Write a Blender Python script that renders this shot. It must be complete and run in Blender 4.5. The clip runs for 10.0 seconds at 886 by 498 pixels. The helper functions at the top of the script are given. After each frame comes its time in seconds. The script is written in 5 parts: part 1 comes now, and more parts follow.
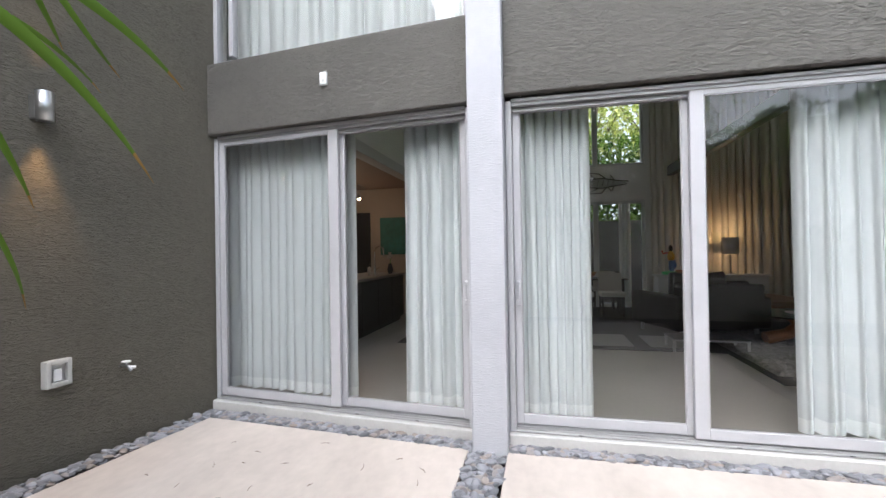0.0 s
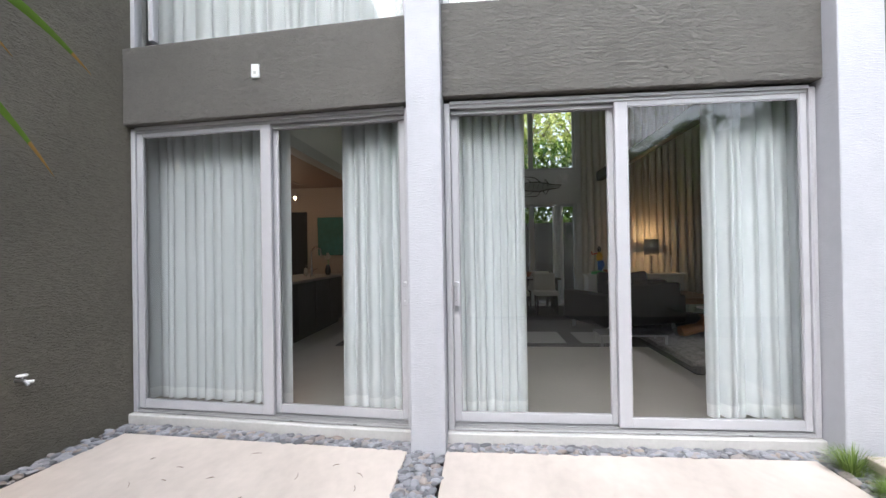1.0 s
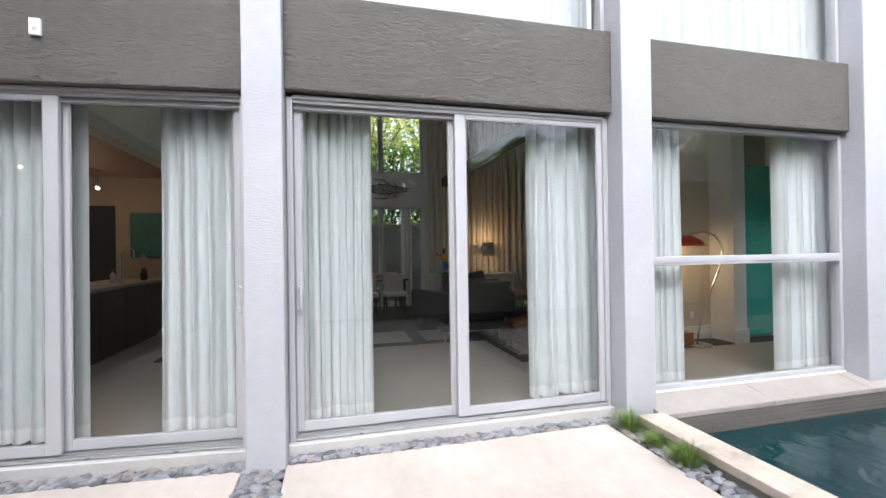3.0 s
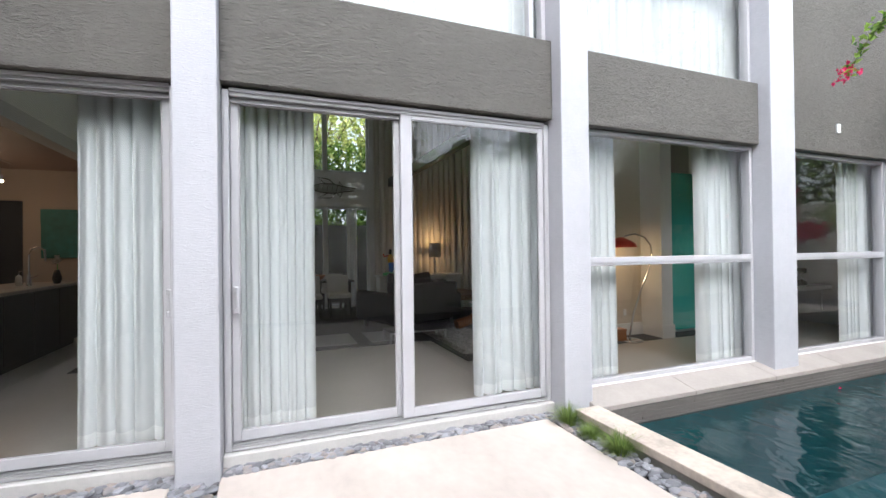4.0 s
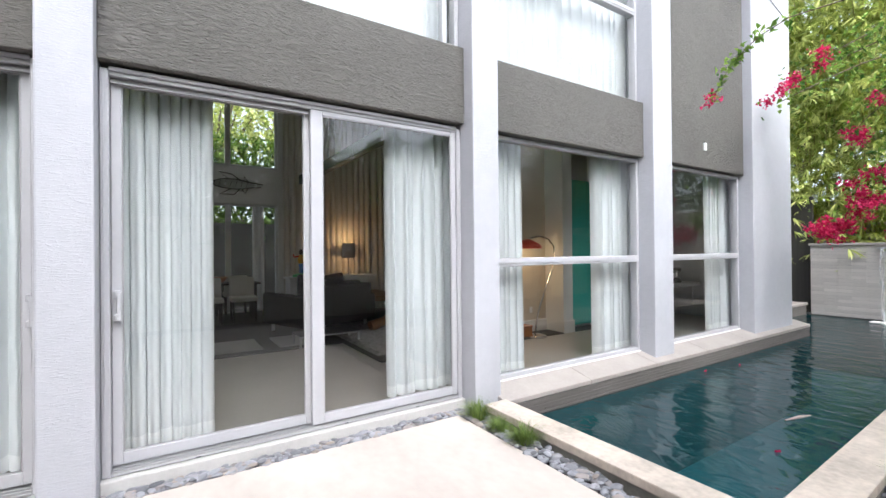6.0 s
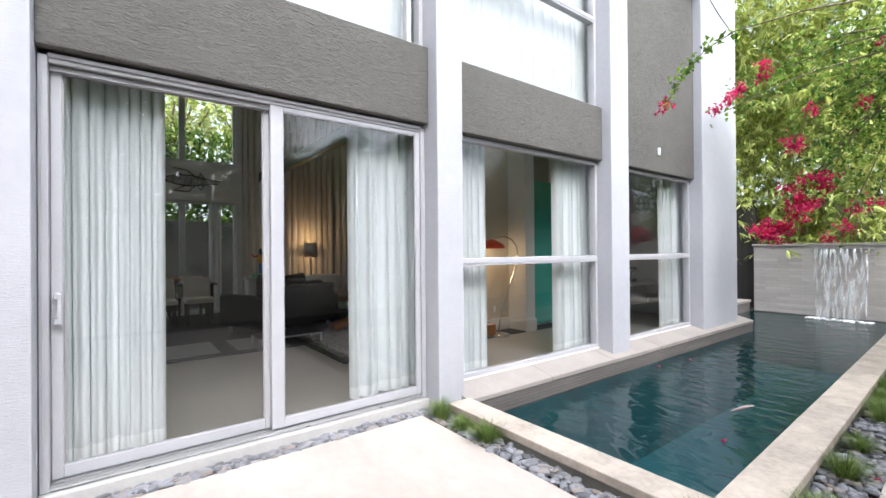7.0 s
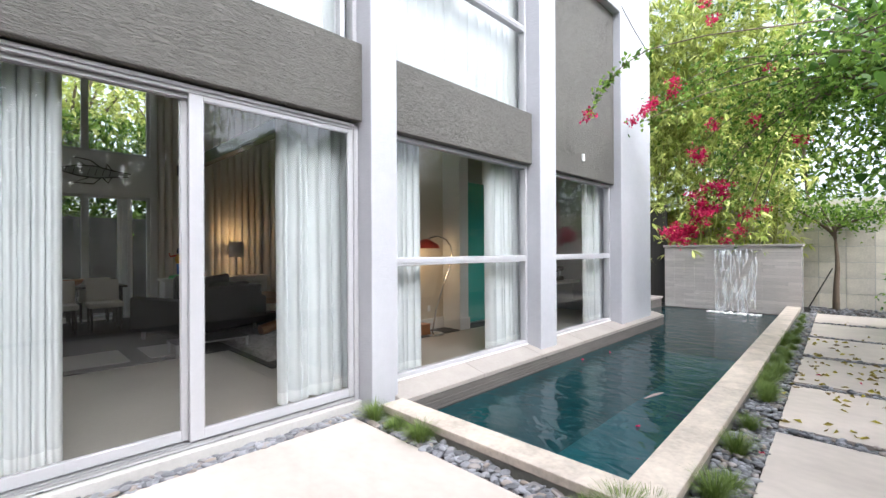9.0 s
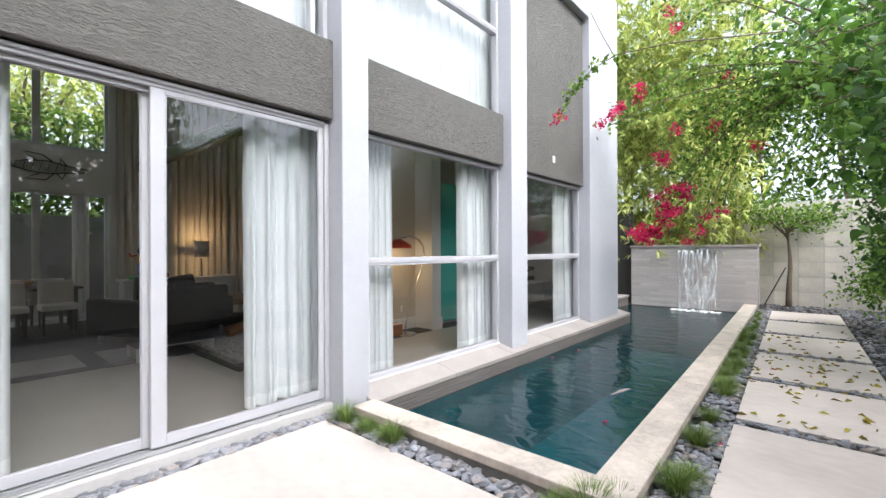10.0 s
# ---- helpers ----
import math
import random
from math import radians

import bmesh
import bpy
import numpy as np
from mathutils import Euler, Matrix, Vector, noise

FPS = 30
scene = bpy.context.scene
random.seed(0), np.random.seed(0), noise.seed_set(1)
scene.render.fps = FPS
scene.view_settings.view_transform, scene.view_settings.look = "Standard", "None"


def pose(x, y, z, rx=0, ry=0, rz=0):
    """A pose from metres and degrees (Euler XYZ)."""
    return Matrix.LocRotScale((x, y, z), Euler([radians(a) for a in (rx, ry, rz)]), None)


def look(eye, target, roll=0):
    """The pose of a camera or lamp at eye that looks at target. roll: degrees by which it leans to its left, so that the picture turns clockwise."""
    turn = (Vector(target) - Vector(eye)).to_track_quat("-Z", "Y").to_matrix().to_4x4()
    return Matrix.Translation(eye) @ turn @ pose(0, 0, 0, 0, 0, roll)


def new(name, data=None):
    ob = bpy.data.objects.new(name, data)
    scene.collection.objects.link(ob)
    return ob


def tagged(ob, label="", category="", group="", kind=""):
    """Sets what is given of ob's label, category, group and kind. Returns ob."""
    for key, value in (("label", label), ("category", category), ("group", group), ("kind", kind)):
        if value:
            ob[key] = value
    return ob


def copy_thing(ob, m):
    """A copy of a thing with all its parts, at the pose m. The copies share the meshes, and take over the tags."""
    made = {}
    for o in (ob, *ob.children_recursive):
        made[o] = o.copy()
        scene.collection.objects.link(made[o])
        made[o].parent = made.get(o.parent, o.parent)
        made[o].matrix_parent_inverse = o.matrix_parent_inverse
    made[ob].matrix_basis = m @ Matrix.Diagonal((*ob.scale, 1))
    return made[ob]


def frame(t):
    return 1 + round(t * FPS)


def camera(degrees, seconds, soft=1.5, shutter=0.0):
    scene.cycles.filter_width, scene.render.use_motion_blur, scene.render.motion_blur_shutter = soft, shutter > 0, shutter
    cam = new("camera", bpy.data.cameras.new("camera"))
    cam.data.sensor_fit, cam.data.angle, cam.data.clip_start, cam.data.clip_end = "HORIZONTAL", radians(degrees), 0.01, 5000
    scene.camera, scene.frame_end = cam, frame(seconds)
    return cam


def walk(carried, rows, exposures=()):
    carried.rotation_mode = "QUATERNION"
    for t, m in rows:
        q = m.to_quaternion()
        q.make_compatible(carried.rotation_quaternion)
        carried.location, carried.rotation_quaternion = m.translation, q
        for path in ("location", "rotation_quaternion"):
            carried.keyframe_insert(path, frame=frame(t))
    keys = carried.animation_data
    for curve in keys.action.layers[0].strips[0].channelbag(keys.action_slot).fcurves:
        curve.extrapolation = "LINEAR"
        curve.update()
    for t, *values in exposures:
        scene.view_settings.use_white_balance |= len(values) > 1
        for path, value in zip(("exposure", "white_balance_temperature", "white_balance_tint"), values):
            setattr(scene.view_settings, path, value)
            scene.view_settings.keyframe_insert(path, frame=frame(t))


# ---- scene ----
KELVIN, TINT = 6000, 9
cam = camera(91.28, 10.0)
# a slow pan on a stand, the lens a little ahead of the pivot: seconds, yaw, pitch, roll
EYE, ARM = 1.468, 0.107
PAN = [
    (0.0, 13.00, 0.39, 0.94),
    (0.5, 9.13, 0.39, 0.89),
    (1.0, 5.18, 0.36, 0.91),
    (1.5, 0.48, 0.36, 0.83),
    (2.0, -4.88, 0.35, 0.81),
    (2.5, -10.04, 0.30, 0.84),
    (4.0, -21.34, 0.28, 0.71),
    (4.5, -24.63, 0.28, 0.66),
    (5.0, -27.46, 0.25, 0.62),
    (5.5, -29.98, 0.25, 0.57),
    (7.0, -37.07, 0.17, 0.44),
    (7.5, -39.13, 0.15, 0.36),
    (8.0, -41.29, 0.14, 0.35),
    (8.5, -43.54, 0.11, 0.30),
    (9.0, -45.55, 0.09, 0.28),
    (9.5, -47.34, 0.09, 0.27),
    (10.0, -49.14, 0.07, 0.21),
]
walk(cam, [(t, pose(-ARM * math.sin(radians(yaw)), ARM * math.cos(radians(yaw)), EYE, 90 + pitch, roll, yaw)) for t, yaw, pitch, roll in PAN],
     exposures=[(0.0, 1.14, KELVIN, TINT), (5.0, 1.22, KELVIN, TINT), (10.0, 1.28, KELVIN, TINT)])

# ---- light: a bright, hazy sky ----
world = bpy.data.worlds.new("sky")
scene.world = world
world.use_nodes = True
wn = world.node_tree
wn.nodes.clear()
sky = wn.nodes.new("ShaderNodeTexSky")
sky.sky_type = "NISHITA"
sky.sun_disc = False
sky.sun_elevation, sky.sun_rotation = radians(49), radians(192.7)
sky.dust_density = 4.0
haze = wn.nodes.new("ShaderNodeHueSaturation")
haze.inputs["Saturation"].default_value = 0.35
haze.inputs["Value"].default_value = 1.5
sky_bg = wn.nodes.new("ShaderNodeBackground")
sky_bg.inputs["Strength"].default_value = 0.15
sky_out = wn.nodes.new("ShaderNodeOutputWorld")
wn.links.new(sky.outputs[0], haze.inputs["Color"])
wn.links.new(haze.outputs[0], sky_bg.inputs[0])
wn.links.new(sky_bg.outputs[0], sky_out.inputs[0])
sun_data = bpy.data.lights.new("sun", "SUN")
sun_data.energy, sun_data.angle, sun_data.color = 1.3, radians(75), (1.0, 0.98, 0.96)
sun = new("sun", sun_data)
sun.matrix_world = look((-3.8, -16.8, 20), (0, 0, 0))

# ---- materials ----
def material(name, color, rough=0.6, metal=0.0, var=0.12, scale=3.0, fine=40.0, bump=0.0, bump_scale=60.0, bump_dist=0.004, stretch=(1, 1, 1), spec=0.5, per_object=0.0, tone=None):
    """A painted, stone or cloth surface with variation at two scales and fine relief."""
    m = bpy.data.materials.new(name)
    m.use_nodes = True
    nt = m.node_tree
    bsdf = nt.nodes["Principled BSDF"]
    bsdf.inputs["Roughness"].default_value = rough
    bsdf.inputs["Metallic"].default_value = metal
    bsdf.inputs["Specular IOR Level"].default_value = spec
    co = nt.nodes.new("ShaderNodeTexCoord")
    mp = nt.nodes.new("ShaderNodeMapping")
    mp.inputs["Scale"].default_value = stretch
    nt.links.new(co.outputs["Object"], mp.inputs["Vector"])
    big = nt.nodes.new("ShaderNodeTexNoise")
    big.inputs["Scale"].default_value, big.inputs["Detail"].default_value = scale, 5
    small = nt.nodes.new("ShaderNodeTexNoise")
    small.inputs["Scale"].default_value, small.inputs["Detail"].default_value = fine, 3
    nt.links.new(mp.outputs[0], big.inputs["Vector"])
    nt.links.new(mp.outputs[0], small.inputs["Vector"])
    add = nt.nodes.new("ShaderNodeMath")
    add.operation = "MULTIPLY_ADD"
    add.inputs[1].default_value = 0.45
    nt.links.new(small.outputs["Fac"], add.inputs[0])
    nt.links.new(big.outputs["Fac"], add.inputs[2])
    ramp = nt.nodes.new("ShaderNodeMapRange")
    ramp.inputs["From Min"].default_value, ramp.inputs["From Max"].default_value = 0.4, 1.05
    ramp.inputs["To Min"].default_value, ramp.inputs["To Max"].default_value = 1 - var, 1 + var
    nt.links.new(add.outputs[0], ramp.inputs["Value"])
    mul = nt.nodes.new("ShaderNodeVectorMath")
    mul.operation = "SCALE"
    mul.inputs[0].default_value = color
    nt.links.new(ramp.outputs[0], mul.inputs["Scale"])
    last = mul.outputs[0]
    if per_object:
        info = nt.nodes.new("ShaderNodeObjectInfo")
        geo = nt.nodes.new("ShaderNodeNewGeometry")
        both = nt.nodes.new("ShaderNodeMath")
        both.operation = "ADD"
        nt.links.new(info.outputs["Random"], both.inputs[0])
        nt.links.new(geo.outputs["Random Per Island"], both.inputs[1])
        frac = nt.nodes.new("ShaderNodeMath")
        frac.operation = "FRACT"
        nt.links.new(both.outputs[0], frac.inputs[0])
        r2 = nt.nodes.new("ShaderNodeMapRange")
        r2.inputs["To Min"].default_value, r2.inputs["To Max"].default_value = 1 - per_object, 1 + per_object
        nt.links.new(frac.outputs[0], r2.inputs["Value"])
        mul2 = nt.nodes.new("ShaderNodeVectorMath")
        mul2.operation = "SCALE"
        nt.links.new(last, mul2.inputs[0])
        nt.links.new(r2.outputs[0], mul2.inputs["Scale"])
        last = mul2.outputs[0]
        if tone:
            times7 = nt.nodes.new("ShaderNodeMath")
            times7.operation = "MULTIPLY"
            times7.inputs[1].default_value = 7.31
            nt.links.new(frac.outputs[0], times7.inputs[0])
            f2 = nt.nodes.new("ShaderNodeMath")
            f2.operation = "FRACT"
            nt.links.new(times7.outputs[0], f2.inputs[0])
            r3 = nt.nodes.new("ShaderNodeMapRange")
            r3.inputs["From Min"].default_value, r3.inputs["From Max"].default_value = 0.7, 1.0
            r3.inputs["To Max"].default_value = 0.75
            nt.links.new(f2.outputs[0], r3.inputs["Value"])
            mx = nt.nodes.new("ShaderNodeMix")
            mx.data_type = "RGBA"
            mx.inputs["B"].default_value = (*tone, 1)
            nt.links.new(r3.outputs[0], mx.inputs["Factor"])
            nt.links.new(last, mx.inputs["A"])
            last = mx.outputs["Result"]
    nt.links.new(last, bsdf.inputs["Base Color"])
    if bump:
        bt = nt.nodes.new("ShaderNodeTexNoise")
        bt.inputs["Scale"].default_value, bt.inputs["Detail"].default_value = bump_scale, 4
        nt.links.new(mp.outputs[0], bt.inputs["Vector"])
        bn = nt.nodes.new("ShaderNodeBump")
        bn.inputs["Strength"].default_value, bn.inputs["Distance"].default_value = bump, bump_dist
        nt.links.new(bt.outputs["Fac"], bn.inputs["Height"])
        nt.links.new(bn.outputs[0], bsdf.inputs["Normal"])
    return m


def stucco(name, color, var, relief=1.0):
    """Trowelled render: flat patches between raised, mostly horizontal ridges."""
    m = material(name, color, rough=0.75, var=var, scale=0.9, fine=14.0)
    nt = m.node_tree
    bsdf = nt.nodes["Principled BSDF"]
    co = nt.nodes.new("ShaderNodeTexCoord")
    mp = nt.nodes.new("ShaderNodeMapping")
    mp.inputs["Scale"].default_value = (0.36, 0.36, 1.9)
    nt.links.new(co.outputs["Object"], mp.inputs["Vector"])
    ridge = nt.nodes.new("ShaderNodeTexNoise")
    ridge.inputs["Scale"].default_value, ridge.inputs["Detail"].default_value = 58, 5
    ridge.inputs["Distortion"].default_value = 0.7
    nt.links.new(mp.outputs[0], ridge.inputs["Vector"])
    flat = nt.nodes.new("ShaderNodeMapRange")
    flat.inputs["From Min"].default_value, flat.inputs["From Max"].default_value = 0.46, 0.80
    nt.links.new(ridge.outputs["Fac"], flat.inputs["Value"])
    grit = nt.nodes.new("ShaderNodeTexNoise")
    grit.inputs["Scale"].default_value, grit.inputs["Detail"].default_value = 160, 2
    nt.links.new(co.outputs["Object"], grit.inputs["Vector"])
    mix = nt.nodes.new("ShaderNodeMath")
    mix.operation = "MULTIPLY_ADD"
    mix.inputs[1].default_value = 0.15
    nt.links.new(grit.outputs["Fac"], mix.inputs[0])
    nt.links.new(flat.outputs[0], mix.inputs[2])
    bn = nt.nodes.new("ShaderNodeBump")
    bn.inputs["Strength"].default_value, bn.inputs["Distance"].default_value = relief, 0.014
    nt.links.new(mix.outputs[0], bn.inputs["Height"])
    nt.links.new(bn.outputs[0], bsdf.inputs["Normal"])
    return m


def pane_material(name, tint, ior=1.75):
    """Clear glazing: see-through, with gloss by Fresnel."""
    m = bpy.data.materials.new(name)
    m.use_nodes = True
    nt = m.node_tree
    nt.nodes.clear()
    out = nt.nodes.new("ShaderNodeOutputMaterial")
    mix = nt.nodes.new("ShaderNodeMixShader")
    clear = nt.nodes.new("ShaderNodeBsdfTransparent")
    clear.inputs[0].default_value = (*tint, 1)
    gloss = nt.nodes.new("ShaderNodeBsdfGlossy")
    gloss.inputs["Roughness"].default_value = 0.0
    fres = nt.nodes.new("ShaderNodeFresnel")
    fres.inputs["IOR"].default_value = ior
    nt.links.new(fres.outputs[0], mix.inputs[0])
    nt.links.new(clear.outputs[0], mix.inputs[1])
    nt.links.new(gloss.outputs[0], mix.inputs[2])
    nt.links.new(mix.outputs[0], out.inputs[0])
    return m


def cloth_material(name, color, through_share, open_share=0.0):
    """Woven cloth: some light goes through it, a little of it between the threads."""
    m = material(name, color, rough=0.9, var=0.06, scale=2.0, fine=90.0, bump=0.2, bump_scale=300, bump_dist=0.001, spec=0.1)
    nt = m.node_tree
    bsdf = nt.nodes["Principled BSDF"]
    out = nt.nodes["Material Output"]
    tr = nt.nodes.new("ShaderNodeBsdfTranslucent")
    tr.inputs[0].default_value = (*color, 1)
    mix = nt.nodes.new("ShaderNodeMixShader")
    mix.inputs[0].default_value = through_share
    nt.links.new(bsdf.outputs[0], mix.inputs[1])
    nt.links.new(tr.outputs[0], mix.inputs[2])
    last = mix
    if open_share:
        gap = nt.nodes.new("ShaderNodeBsdfTransparent")
        last = nt.nodes.new("ShaderNodeMixShader")
        last.inputs[0].default_value = open_share
        nt.links.new(mix.outputs[0], last.inputs[1])
        nt.links.new(gap.outputs[0], last.inputs[2])
    nt.links.new(last.outputs[0], out.inputs[0])
    return m


def leaf_material(name, dark, light, rough=0.58, through_share=0.45):
    """Leaves whose colour varies from one to the next."""
    m = bpy.data.materials.new(name)
    m.use_nodes = True
    nt = m.node_tree
    bsdf = nt.nodes["Principled BSDF"]
    bsdf.inputs["Roughness"].default_value = rough
    geo = nt.nodes.new("ShaderNodeNewGeometry")
    ramp = nt.nodes.new("ShaderNodeMix")
    ramp.data_type = "RGBA"
    ramp.inputs["A"].default_value = (*dark, 1)
    ramp.inputs["B"].default_value = (*light, 1)
    nt.links.new(geo.outputs["Random Per Island"], ramp.inputs["Factor"])
    nt.links.new(ramp.outputs["Result"], bsdf.inputs["Base Color"])
    tr = nt.nodes.new("ShaderNodeBsdfTranslucent")
    nt.links.new(ramp.outputs["Result"], tr.inputs[0])
    mix = nt.nodes.new("ShaderNodeMixShader")
    mix.inputs[0].default_value = through_share
    nt.links.new(bsdf.outputs[0], mix.inputs[1])
    nt.links.new(tr.outputs[0], mix.inputs[2])
    nt.links.new(mix.outputs[0], nt.nodes["Material Output"].inputs[0])
    return m


def glow_material(name, color, strength):
    m = bpy.data.materials.new(name)
    m.use_nodes = True
    bsdf = m.node_tree.nodes["Principled BSDF"]
    bsdf.inputs["Base Color"].default_value = (*color, 1)
    bsdf.inputs["Emission Color"].default_value = (*color, 1)
    bsdf.inputs["Emission Strength"].default_value = strength
    return m


STUCCO_DARK = stucco("dark grey stucco", (0.128, 0.120, 0.108), 0.16)
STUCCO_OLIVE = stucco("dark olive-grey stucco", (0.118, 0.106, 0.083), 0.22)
STUCCO_LIGHT = stucco("pale grey stucco", (0.45, 0.45, 0.483), 0.08, 0.28)
ALU = material("white painted aluminium", (0.44, 0.435, 0.455), rough=0.35, var=0.05, scale=4, fine=60)
ALU_GREY = material("mill aluminium track", (0.34, 0.335, 0.34), rough=0.45, metal=0.3, var=0.12, scale=5, fine=80)
WHITE = material("white paint", (0.78, 0.77, 0.75), rough=0.5, var=0.04)
BEIGE = material("beige wall paint", (0.62, 0.55, 0.45), rough=0.7, var=0.04)
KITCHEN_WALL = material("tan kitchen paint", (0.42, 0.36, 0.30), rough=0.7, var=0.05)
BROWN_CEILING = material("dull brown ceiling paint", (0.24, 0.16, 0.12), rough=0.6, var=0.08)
GREYWALL = material("grey wall paint", (0.60, 0.60, 0.59), rough=0.7, var=0.06)
CONCRETE_IN = material("polished concrete floor", (0.46, 0.43, 0.39), rough=0.35, var=0.10, scale=1.2, fine=30)
CARPET = material("charcoal carpet", (0.075, 0.074, 0.075), rough=0.95, var=0.2, scale=6, fine=120, bump=0.5, bump_scale=200)
RUGTILE = material("pale stone floor tile", (0.30, 0.29, 0.28), rough=0.4, var=0.1)
SHAG = material("grey shag rug", (0.26, 0.25, 0.25), rough=0.95, var=0.5, scale=14, fine=50, bump=1.0, bump_scale=40, bump_dist=0.03)
LIMESTONE = material("cream limestone", (0.53, 0.462, 0.415), rough=0.55, var=0.19, scale=1.7, fine=14, bump=0.15, bump_scale=70, bump_dist=0.002, stretch=(1.0, 0.6, 1.0), per_object=0.03)
COPING = material("weathered limestone coping", (0.50, 0.43, 0.365), rough=0.6, var=0.36, scale=5.0, fine=26, bump=0.45, bump_scale=50, bump_dist=0.003)
CONCRETE = material("pale concrete", (0.47, 0.455, 0.44), rough=0.8, var=0.15, scale=2.0, fine=30, bump=0.2)
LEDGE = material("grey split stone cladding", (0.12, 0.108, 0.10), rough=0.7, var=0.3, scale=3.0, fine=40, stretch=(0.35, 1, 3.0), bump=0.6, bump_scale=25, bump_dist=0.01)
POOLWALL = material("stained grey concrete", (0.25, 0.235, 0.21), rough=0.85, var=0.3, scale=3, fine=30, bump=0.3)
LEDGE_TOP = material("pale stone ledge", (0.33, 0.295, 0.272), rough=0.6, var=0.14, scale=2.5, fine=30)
PEBBLE = material("grey river pebble", (0.20, 0.20, 0.218), rough=0.5, var=0.18, scale=9, fine=60, per_object=0.5, tone=(0.32, 0.25, 0.20))
SOIL = material("dark soil", (0.035, 0.03, 0.026), rough=0.95, var=0.35, scale=5, fine=60, bump=0.8, bump_scale=50, bump_dist=0.02)
POOL = material("dark teal pool plaster", (0.05, 0.19, 0.21), rough=0.7, var=0.25, scale=2.0, fine=12)
TILE = material("grey brown stone tile", (0.52, 0.475, 0.445), rough=0.45, var=0.12, scale=4, fine=40, per_object=0.12, stretch=(1, 0.3, 2))
GROUT = material("grey grout", (0.22, 0.21, 0.20), rough=0.9, var=0.1)
BLOCK = material("weathered concrete block", (0.68, 0.62, 0.54), rough=0.9, var=0.25, scale=1.8, fine=30, bump=0.4, bump_scale=60, per_object=0.08)
FENCE = material("dark timber fence", (0.05, 0.045, 0.04), rough=0.8, var=0.3, scale=2, fine=30, stretch=(6, 6, 0.5))
CHROME = material("polished chrome", (0.75, 0.75, 0.76), rough=0.12, metal=1.0, var=0.02)
STEEL = material("brushed steel", (0.55, 0.55, 0.56), rough=0.32, metal=1.0, var=0.06)
BLACK = material("black lacquer", (0.014, 0.013, 0.013), rough=0.35, var=0.2)
SOFA = material("charcoal sofa fabric", (0.03, 0.028, 0.029), rough=0.9, var=0.2, scale=5, fine=150, bump=0.3, bump_scale=250, bump_dist=0.002)
SEAT = material("off-white upholstery", (0.62, 0.59, 0.54), rough=0.8, var=0.06, fine=120)
BROWN = material("brown leather", (0.16, 0.085, 0.045), rough=0.5, var=0.2)
WOOD = material("orange brown wood", (0.34, 0.13, 0.045), rough=0.4, var=0.3, scale=3, fine=25, stretch=(1, 6, 6))
BARK = material("grey brown bark", (0.17, 0.125, 0.09), rough=0.9, var=0.35, scale=6, fine=40, bump=0.8, bump_scale=40, bump_dist=0.01, stretch=(1, 1, 0.25))
RED = material("red enamel", (0.62, 0.05, 0.03), rough=0.3, var=0.03)
YELLOW = material("yellow enamel", (0.75, 0.45, 0.03), rough=0.35, var=0.03)
BLUE = material("blue enamel", (0.03, 0.16, 0.55), rough=0.35, var=0.03)
GREEN = material("green enamel", (0.05, 0.40, 0.12), rough=0.35, var=0.03)
TEAL_ART = material("teal painted canvas", (0.02, 0.16, 0.15), rough=0.6, var=0.35, scale=3, fine=12)
WIRE = material("dark wire", (0.07, 0.065, 0.06), rough=0.6, var=0.2)
PLASTIC = material("white plastic", (0.8, 0.8, 0.79), rough=0.35, var=0.02)
GREYPLASTIC = material("grey weatherproof cover", (0.48, 0.47, 0.45), rough=0.4, var=0.08)
GLASS = pane_material("clear window glass", (0.965, 0.98, 0.975), 1.85)
# opaque teal in place of light passing through the tinted partition
TEAL_OPAQUE = material("opaque teal panel", (0.07, 0.42, 0.36), rough=0.15, var=0.08, scale=2)
TEAL_GLASS = pane_material("teal tinted glass", (0.22, 0.62, 0.54))
CURTAIN = cloth_material("white sheer curtain", (0.92, 0.945, 0.955), 0.05, 0.16)
SHEER = cloth_material("thin white voile", (0.93, 0.945, 0.945), 0.42)
HEM = cloth_material("white curtain hem", (0.93, 0.945, 0.945), 0.03)
DRAPE = cloth_material("beige drape", (0.74, 0.71, 0.65), 0.15)
BAMBOO_LEAF = leaf_material("bamboo leaves", (0.25, 0.34, 0.05), (0.92, 0.92, 0.36))
BOUG_LEAF = leaf_material("vine leaves", (0.035, 0.11, 0.012), (0.34, 0.50, 0.09))
DARK_LEAF = leaf_material("dark shrub leaves", (0.03, 0.085, 0.018), (0.10, 0.20, 0.04))
NEAR_LEAF = leaf_material("broad glossy leaves", (0.03, 0.09, 0.012), (0.14, 0.27, 0.035), rough=0.4)
BRACT = leaf_material("magenta bracts", (0.55, 0.015, 0.09), (0.82, 0.05, 0.20), rough=0.6)
GRASS = leaf_material("grass tuft blades", (0.05, 0.10, 0.015), (0.25, 0.33, 0.08), through_share=0.2)
PALM = leaf_material("palm blades", (0.06, 0.13, 0.015), (0.13, 0.22, 0.03), rough=0.35, through_share=0.25)
DRYTIP = leaf_material("dry brown leaf tip", (0.20, 0.11, 0.03), (0.36, 0.22, 0.06), through_share=0.2)
FALLEN = leaf_material("fallen leaves", (0.16, 0.10, 0.02), (0.48, 0.40, 0.05), through_share=0.1)
CANE = material("bamboo cane", (0.30, 0.30, 0.08), rough=0.5, var=0.2)
HALOGEN = glow_material("halogen bulb", (1.0, 0.66, 0.42), 45.0)
GLOW = glow_material("warm lamp", (1.0, 0.62, 0.28), 12.0)


